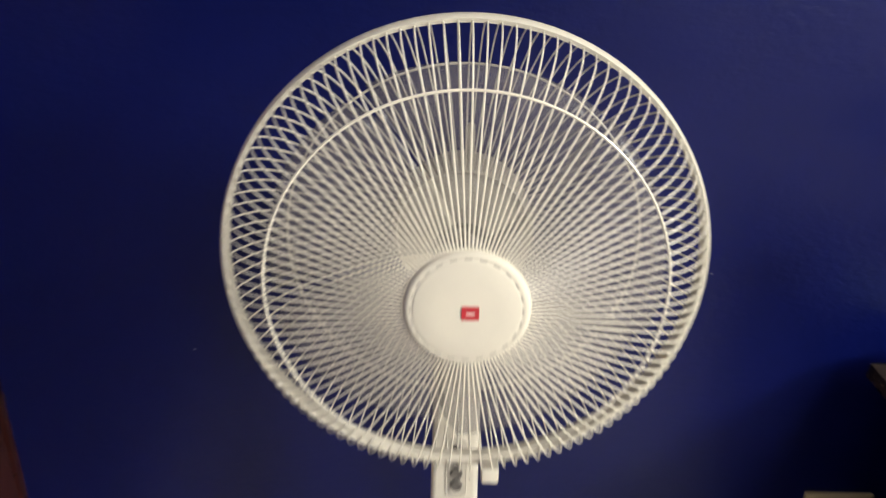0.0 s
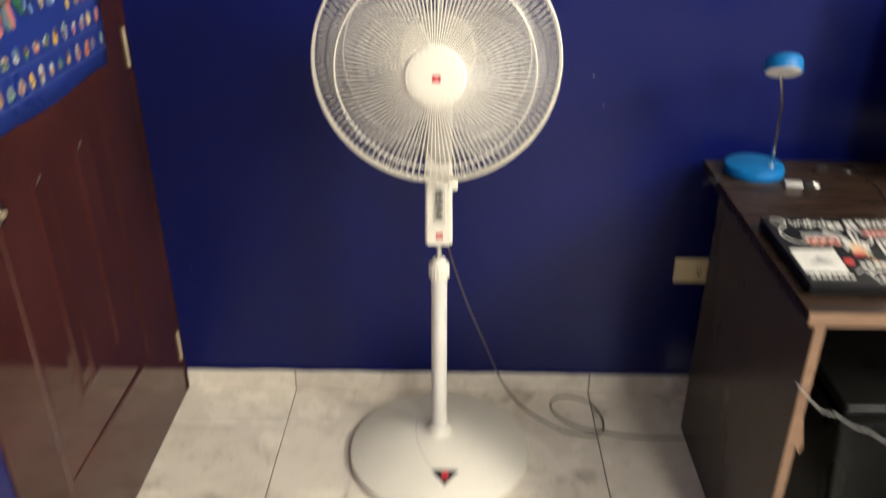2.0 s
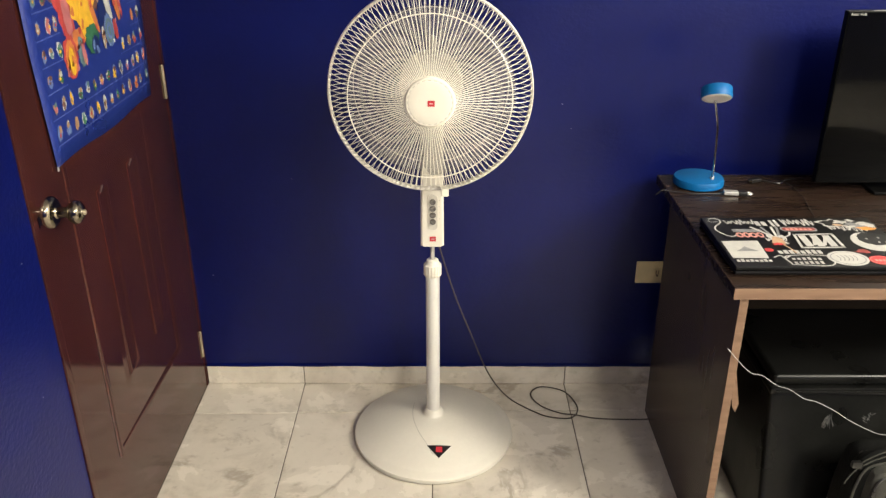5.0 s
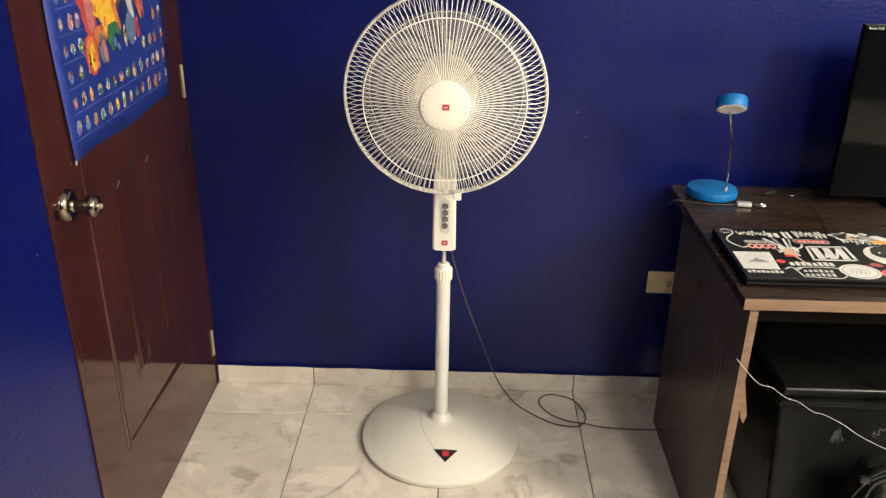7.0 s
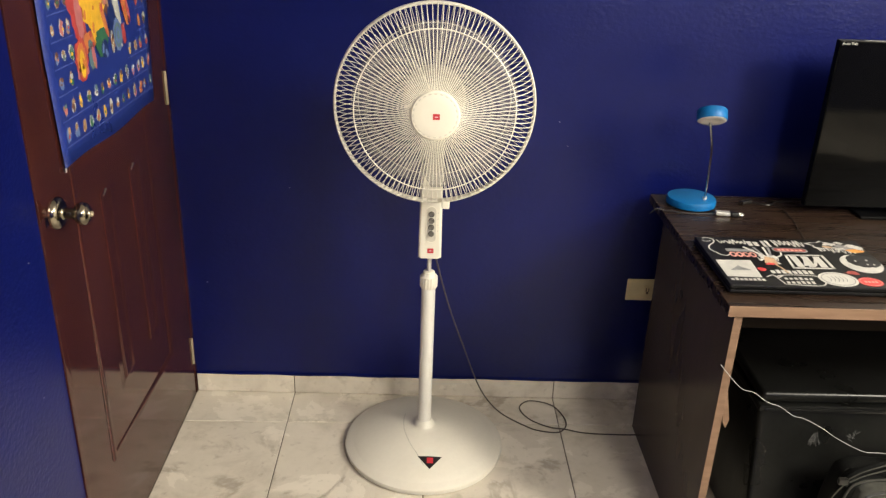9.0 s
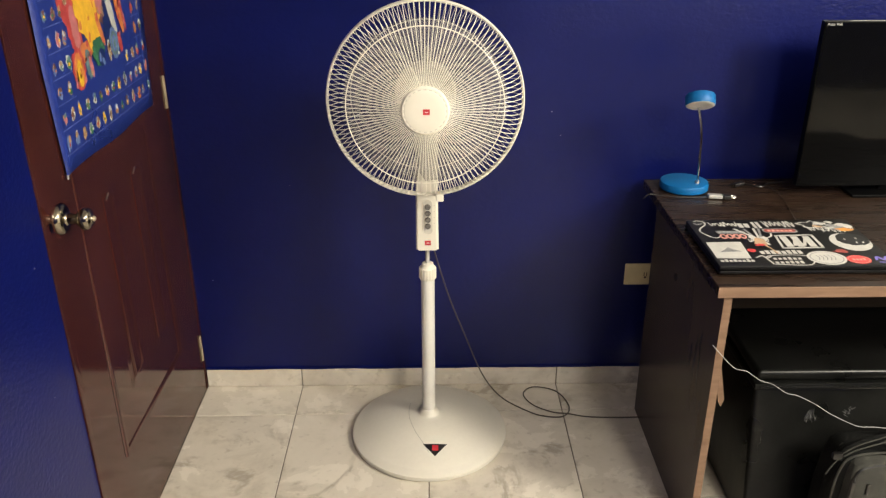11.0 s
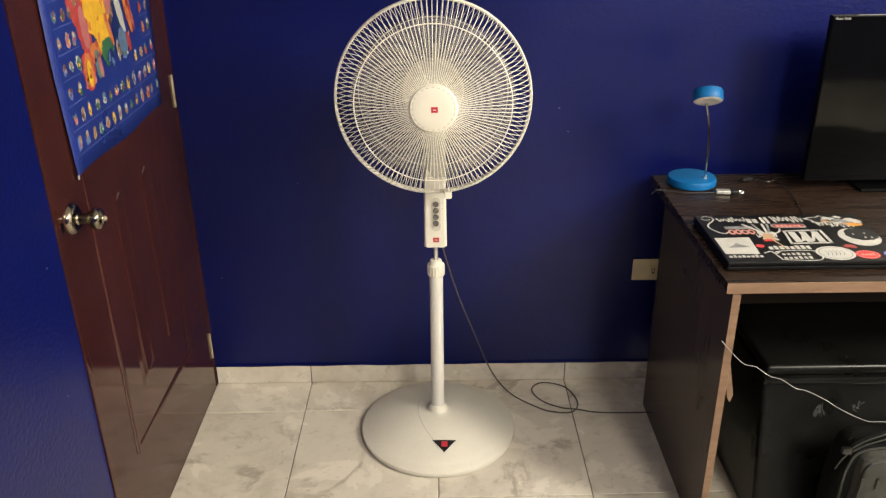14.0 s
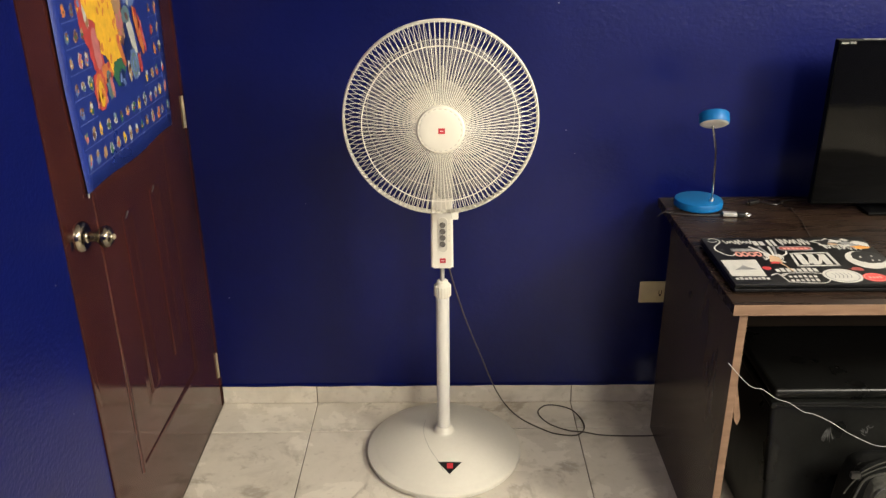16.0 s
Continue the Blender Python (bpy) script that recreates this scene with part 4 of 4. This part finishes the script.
sticker(blob(0.974, -0.686, 0.024, 0.020, 28, 0.0), "pink", 2)
sticker(blob(0.974, -0.686, 0.0225, 0.0185, 28, 0.0), "red", 3)
bars(0.959, 0.991, -0.692, -0.680, 4, "pink", 4, 41, 0.3)
sticker(blob(1.000, -0.585, 0.046, 0.053, 32, 0.0), "white")
sticker(blob(1.010, -0.570, 0.037, 0.037, 32, 0.06, 3), "black", 2)
sticker(blob(0.976, -0.610, 0.013, 0.016, 14, 0.2, 2), "white", 3)
for x, y in ((1.020, -0.565), (1.012, -0.590), (0.992, -0.570), (1.027, -0.590)):
    sticker(blob(x, y, 0.003, 0.004, 6, 0.2, 1), "white", 3)
sticker(blob(0.955, -0.640, 0.012, 0.010, 9, 0.3, 5), "maroon")
stroke([(1.012, -0.690), (1.020, -0.672), (1.030, -0.690), (1.040, -0.672), (1.050, -0.684)], 0.006, "violet")
stroke([(1.014, -0.700), (1.030, -0.702), (1.048, -0.696)], 0.005, "violet")
# dark creature-like outline turned into a plain irregular shape
sticker(blob(0.952, -0.476, 0.034, 0.024, 13, 0.3, 9), "white")
sticker(blob(0.954, -0.476, 0.029, 0.019, 13, 0.25, 9), "black", 2)
stroke([(0.975, -0.520), (0.985, -0.500), (1.000, -0.488), (1.020, -0.470), (1.040, -0.480)], 0.005, "white", 2)
stroke([(0.960, -0.525), (0.978, -0.505), (0.985, -0.470)], 0.004, "grey", 2)
sticker(blob(1.005, -0.497, 0.022, 0.018, 11, 0.3, 14), "grey")
sticker(blob(1.018, -0.508, 0.020, 0.010, 9, 0.25, 15), "orange", 2)
sticker(blob(1.035, -0.490, 0.012, 0.012, 9, 0.3, 16), "white", 2)

# ---------------------------------------------------------------- monitor
mon = thing("monitor", "black flat monitor, switched off, standing on the desk", "monitor", Matrix.Translation((1.032, -0.200, DZ)))
part("casing", box(0, 0.56, 0.000, 0.024, 0.030, 0.482, 0.003), BEZEL, mon)
part("screen", box(0.003, 0.557, -0.0014, 0.002, 0.033, 0.479), SCREEN, mon, "glossy black switched-off screen")
part("stand_neck", box(0.25, 0.31, 0.0245, 0.045, 0.008, 0.25, 0.004), BEZEL, mon)
part("stand_foot", box(0.16, 0.40, -0.015, 0.115, 0.000, 0.009, 0.003), BEZEL, mon)
part("top_vent", box(0.065, 0.16, 0.004, 0.008, 0.4815, 0.4828), GREY, mon)
fc = bpy.data.curves.new("lettering", "FONT")
fc.body, fc.size, fc.extrude = "Auto Volt", 0.0115, 0.0002
tmp = bpy.data.objects.new("lettering", fc)
scene.collection.objects.link(tmp)
bpy.context.view_layer.update()
me = bpy.data.meshes.new_from_object(tmp.evaluated_get(bpy.context.evaluated_depsgraph_get()))
bpy.data.objects.remove(tmp)
me.materials.append(STICK["white"])
txt = new("lettering", me)
txt.parent = mon
txt.matrix_basis = Matrix.Translation((0.006, -0.0020, 0.4715)) @ FRONT @ Matrix.Diagonal((0.85, 0.85, 1, 1))
txt["label"] = "small white letters on the bezel"

# ---------------------------------------------------------------- small things on the desk
usb = thing("usb_stick", "small metal and black usb stick lying on the desk", "usb stick", Matrix.Translation((0.818, -0.212, DZ)) @ Matrix.Rotation(radians(-8), 4, "Z") @ Matrix.Scale(1.3, 4))
part("body", box(-0.024, 0.006, -0.008, 0.008, 0.001, 0.009, 0.002), SILVER, usb, "silver body")
part("cap", box(0.007, 0.024, -0.009, 0.009, 0.000, 0.010, 0.003), BLACK, usb, "black cap")
part("end_ring", tube([(0.028 + 0.006 * math.cos(a * 0.6283), 0.006 * math.sin(a * 0.6283), 0.005) for a in range(10)], 0.0018, 6, True), SILVER, usb)
plug = thing("cable_plug", "small dark cable plug with a pale tip", "plug", Matrix.Translation((0.905, -0.115, DZ)) @ Matrix.Rotation(radians(25), 4, "Z"))
part("body", box(-0.018, 0.018, -0.007, 0.007, 0.001, 0.012, 0.003), BLACK, plug)
part("tip", box(-0.026, -0.0178, -0.005, 0.005, 0.002, 0.010, 0.001), CHROME, plug)
cab = spline([(0.925, -0.105, DZ + 0.004), (0.965, -0.13, DZ + 0.004), (1.00, -0.10, DZ + 0.004), (1.06, -0.09, DZ + 0.004)], 6)
tagged(finish("black_cable", tube(cab, 0.0022, 6), BLACK), "thin black cable lying at the back of the desk", "cable")
cab = spline([(0.985, -0.110, DZ + 0.003), (0.995, -0.16, DZ + 0.003), (0.992, -0.24, DZ + 0.003), (0.975, -0.33, DZ + 0.003), (0.962, -0.41, DZ + 0.003), (0.955, -0.435, DZ + 0.003)], 6)
tagged(finish("grey_cable", tube(cab, 0.0013, 6), DARK_CORD), "thin grey cable running to the laptop", "cable")
cab = spline([(0.612, -0.185, DZ - 0.010), (0.628, -0.186, DZ + 0.004), (0.652, -0.19, DZ + 0.0030), (0.70, -0.205, DZ + 0.0025), (0.745, -0.208, DZ + 0.0025), (0.792, -0.208, DZ + 0.0030)], 6)
tagged(finish("lamp_cable", tube(cab, 0.0013, 6), DARK_CORD), "thin cable hanging over the desk's edge", "cable")

# ---------------------------------------------------------------- under the desk
case = thing("suitcase", "black hard-shell suitcase with scuffed glossy sides under the desk", "suitcase", Matrix.Translation((0.822, -0.71, 0)))
shell = bmesh.new()
bmesh.ops.create_cube(shell, size=1)
for v in shell.verts:
    top_ = v.co.z > 0
    v.co = Vector(((0.012 if top_ else 0.0) if v.co.x < 0 else (0.70 if top_ else 0.72), (0.105 if top_ else 0.0) if v.co.y < 0 else 0.44, 0.392 if top_ else 0.004))
bmesh.ops.bevel(shell, geom=shell.edges[:], offset=0.014, segments=3, affect="EDGES", profile=0.6)
sh = part("shell", shell, CASE, case)
part("rim_band", box(0.006, 0.706, 0.090, 0.446, 0.388, 0.408, 0.007), CASE, case, "black rim band")
part("lid", box(0.012, 0.70, 0.100, 0.440, 0.409, 0.440, 0.012, 3), CASE, case, "black lid")
part("rim_trim", tube([(0.02, 0.0885, 0.398), (0.69, 0.0885, 0.398)], 0.0025, 8), CASE, case)
rnd = random.Random(31)
for x0, z0, wide, tall, fan_out in ((0.160, 0.316, 0.013, 0.036, 1.3), (0.258, 0.324, 0.020, 0.024, 0.0)):
    for k in range(16):
        x, z = rnd.uniform(-1, 1) * wide, rnd.uniform(-0.5, 0.5) * tall
        if fan_out:
            line = [(x * 0.5, 0, tall * rnd.uniform(0.2, 0.5)), (x * 0.9, 0, rnd.uniform(-0.2, 0.1) * tall), (x * fan_out, 0, -tall * rnd.uniform(0.2, 0.55))]
        else:
            z = x * 0.55 + rnd.uniform(-0.25, 0.25) * tall
            line = [(x, 0, z), (x + rnd.uniform(-0.006, 0.006), 0, z + 0.004), (x + rnd.uniform(-0.010, 0.010), 0, z + rnd.uniform(-0.004, 0.012))]
        part("scuff_glint", tube(spline(line, 3), rnd.uniform(0.0004, 0.0009), 5), SCUFF_GLINT, case, "pale scuff mark", Matrix.Translation((x0, 0.0846 + (z0 - 0.316) * 0.28, z0)) @ Matrix.Rotation(radians(-15.8), 4, "X"))


pack = thing("backpack", "charcoal and grey fabric backpack standing under the desk", "backpack", Matrix.Translation((1.080, -0.79, 0)))


def soft_box(w, d, h, bulge, seed, z0=0.0, taper=0.8, cuts=9, p=5.0):
    """A stuffed fabric bag with bulging sides, rounded top and small dents."""
    bm = bmesh.new()
    bmesh.ops.create_cube(bm, size=2)
    bmesh.ops.subdivide_edges(bm, edges=bm.edges[:], cuts=cuts, use_grid_fill=True)
    for v in bm.verts:
        x, y, z = v.co
        k = (abs(x) ** p + abs(y) ** p + abs(z) ** p) ** (1 / p)
        q = v.co / k
        t = (q.z + 1) / 2
        s = 1 - (1 - taper) * t ** 2
        nz = noise.noise(Vector((x * 1.7, y * 1.7, z * 1.7)) + Vector((seed, 0, 0))) * bulge
        v.co = Vector((q.x * w / 2 * (s + nz), q.y * d / 2 * (s + nz), z0 + t * h * (1 + nz * 0.3)))
    return bm


body = part("body", soft_box(0.250, 0.105, 0.345, 0.05, 2.0, 0.0, 0.95, 9, 7.0), FABRIC, pack, "", Matrix.Translation((0.012, 0.0275, 0)))
part("gusset", soft_box(0.250, 0.060, 0.352, 0.04, 4.0, 0.004, 0.97, 9, 7.0), FABRIC, pack, "black pocket side", Matrix.Translation((0.004, -0.012, 0)))
pocket = part("front_pocket", soft_box(0.212, 0.060, 0.338, 0.06, 5.0, 0.010, 0.97, 9, 7.0), FABRIC_LIGHT, pack, "grey front pocket", Matrix.Translation((0.006, -0.040, 0)))
part("top_panel", soft_box(0.262, 0.090, 0.040, 0.06, 8.0, 0.0, 0.9, 7, 6.0), FABRIC_LIGHT, pack, "grey top panel", Matrix.Translation((0.034, 0.000, 0.304)))
part("zip", tube(spline([(-0.093, -0.066, 0.05), (-0.094, -0.068, 0.2), (-0.090, -0.066, 0.305), (-0.06, -0.063, 0.334), (0.02, -0.063, 0.340), (0.10, -0.064, 0.328), (0.106, -0.066, 0.2)], 6), 0.0032, 6), BLACK, pocket, "black zip", Matrix.Translation((-0.006, 0.040, 0)))
part("zip_pull", box(-0.098, -0.090, -0.076, -0.071, 0.255, 0.30, 0.002), BLACK, pocket, "black zip pull", Matrix.Translation((-0.006, 0.040, 0)))
part("pocket_loop", box(-0.060, -0.052, -0.074, -0.069, 0.262, 0.292, 0.002), BLACK, pocket, "black fabric loop", Matrix.Translation((-0.006, 0.040, 0)))
part("piping", tube(spline([(-0.121, -0.040, 0.03), (-0.123, -0.044, 0.2), (-0.116, -0.042, 0.305), (-0.085, -0.040, 0.348), (0.02, -0.040, 0.357), (0.11, -0.040, 0.345)], 6), 0.0030, 6), FABRIC_LIGHT, pack, "grey piping")
part("handle", tube(spline([(0.03, 0.03, 0.345), (0.035, 0.025, 0.375), (0.06, 0.02, 0.385), (0.09, 0.025, 0.375), (0.098, 0.03, 0.345)], 6), 0.009, 8), FABRIC, pack, "padded carry handle")
part("strap", tube(spline([(0.02, -0.022, 0.402), (-0.03, -0.030, 0.393), (-0.085, -0.034, 0.376), (-0.112, -0.036, 0.356), (-0.120, -0.036, 0.338)], 7), 0.0080, 8), FABRIC, pack, "black shoulder strap")
part("strap_edge", tube(spline([(0.02, -0.030, 0.407), (-0.03, -0.038, 0.398), (-0.085, -0.042, 0.380), (-0.118, -0.044, 0.360)], 7), 0.0016, 6), FABRIC_LIGHT, pack, "grey strap edge")
part("strap_edge", tube(spline([(0.02, -0.033, 0.396), (-0.03, -0.041, 0.386), (-0.085, -0.045, 0.370), (-0.116, -0.046, 0.352)], 7), 0.0018, 6), FABRIC_LIGHT, pack, "grey strap edge")
part("strap_tail", tube(spline([(-0.126, -0.046, 0.346), (-0.138, -0.045, 0.325), (-0.147, -0.043, 0.300)], 7), 0.0018, 6), FABRIC_LIGHT, pack, "grey strap tail")
part("buckle", box(-0.140, -0.118, -0.048, -0.036, 0.344, 0.360, 0.003), BLACK, pack, "black plastic buckle")
part("ring_buckle", tube([(0.002 + 0.020 * math.cos(a * math.pi / 8), -0.040, 0.390 + 0.020 * math.sin(a * math.pi / 8)) for a in range(16)], 0.0042, 6, True), CORD, pack, "grey plastic ring buckle")

wc = spline([(0.653, -0.750, 0.603), (0.667, -0.750, 0.587), (0.682, -0.750, 0.570), (0.700, -0.750, 0.551), (0.717, -0.750, 0.538), (0.741, -0.750, 0.532), (0.761, -0.751, 0.518), (0.781, -0.751, 0.505), (0.808, -0.752, 0.496),
             (0.843, -0.754, 0.473), (0.870, -0.755, 0.466), (0.916, -0.756, 0.442), (0.952, -0.758, 0.418), (0.998, -0.759, 0.393), (1.032, -0.761, 0.380), (1.069, -0.762, 0.379), (1.16, -0.766, 0.372), (1.25, -0.766, 0.385)], 6)
tagged(finish("white_cable", tube(wc, 0.00085, 8), WHITE_CORD), "thin white cable drooping from the desk's edge to the backpack", "cable")

# ---------------------------------------------------------------- stand-in for a dark mass known only from the monitor's reflection
seat = thing("ottoman", "low black ottoman-shaped stand-in that darkens the monitor's reflection", "ottoman", Matrix.Translation((1.74, -1.60, 0)))
part("cushion", soft_box(0.66, 0.52, 0.42, 0.05, 11.0, 0.06, 0.95, 9, 6.0), FABRIC, seat)
for x in (-0.22, 0.22):
    for y in (-0.17, 0.17):
        part("foot", lathe([(0, 0), (0.018, 0), (0.022, 0.08), (0, 0.08)], 16, Matrix.Translation((x, y, 0))), BLACK, seat)

# ---------------------------------------------------------------- baseboard and floor tiles, piece by piece
TP, G, SLOPE = 0.43, 0.0029, 0.0165
bb = tagged(finish("baseboard", box(XL + 0.003, XR - 0.002, 0.0035, YB - 0.0005, 0.0, 0.0655), GROUT), "cream marbled tile baseboard along the blue wall", "baseboard", **structure)
x = -0.43 * 2
while x < XR:
    a, b = max(x + G / 2, XL + 0.004), min(x + TP - G / 2, XR - 0.003)
    if b - a > 0.01:
        part("baseboard_tile", box(a, b, 0, YB - 0.001, 0.0015, 0.069, 0.0012, 1), TILE, bb, smooth=False)
    x += TP
edge, n_edge = bmesh.new(), 260
upper, lower = [], []
for i in range(n_edge + 1):
    x = XL + 0.004 + (XR - XL - 0.01) * i / n_edge
    low = 0.0695 - 0.0035 * max(0.0, noise.noise(Vector((x * 9, 3.1, 0))) + 0.35) - 0.0012 * noise.noise(Vector((x * 47, 7.7, 0)))
    upper.append([edge.verts.new((x, YB - 0.0002, 0.0745)), edge.verts.new((x, -0.0012, 0.0715))])
    lower.append(edge.verts.new((x, -0.0007, low)))
for i in range(n_edge):
    edge.faces.new((upper[i][0], upper[i + 1][0], upper[i + 1][1], upper[i][1]))
    edge.faces.new((upper[i][1], upper[i + 1][1], lower[i + 1], lower[i]))
part("paint_edge", edge, BLUE, bpy.data.objects["wall_north"], "uneven lower edge of the blue paint")
rows = [YB - 0.002, -0.153]
while rows[-1] > YF:
    rows.append(rows[-1] - 0.4235)
for j in range(len(rows) - 1):
    x = -0.43 * 2
    while x < XR:
        a, b = max(x + G / 2, XL + 0.001), min(x + TP - G / 2, XR)
        if b - a > 0.01:
            bm = box(a, b, -1, 1, -0.010, 0.0, 0.0)
            for v in bm.verts:
                far = v.co.y > 0
                edge = rows[j] + (0 if j == 0 else SLOPE * v.co.x - G / 2) if far else rows[j + 1] + SLOPE * v.co.x + G / 2
                v.co.y = max(edge, YF - 0.1)
            bmesh.ops.bevel(bm, geom=[e for e in bm.edges if e.verts[0].co.z > -0.001 and e.verts[1].co.z > -0.001], offset=0.0010, segments=1, affect="EDGES")
            part("floor_tile", bm, TILE, floor, smooth=False)
        x += TP
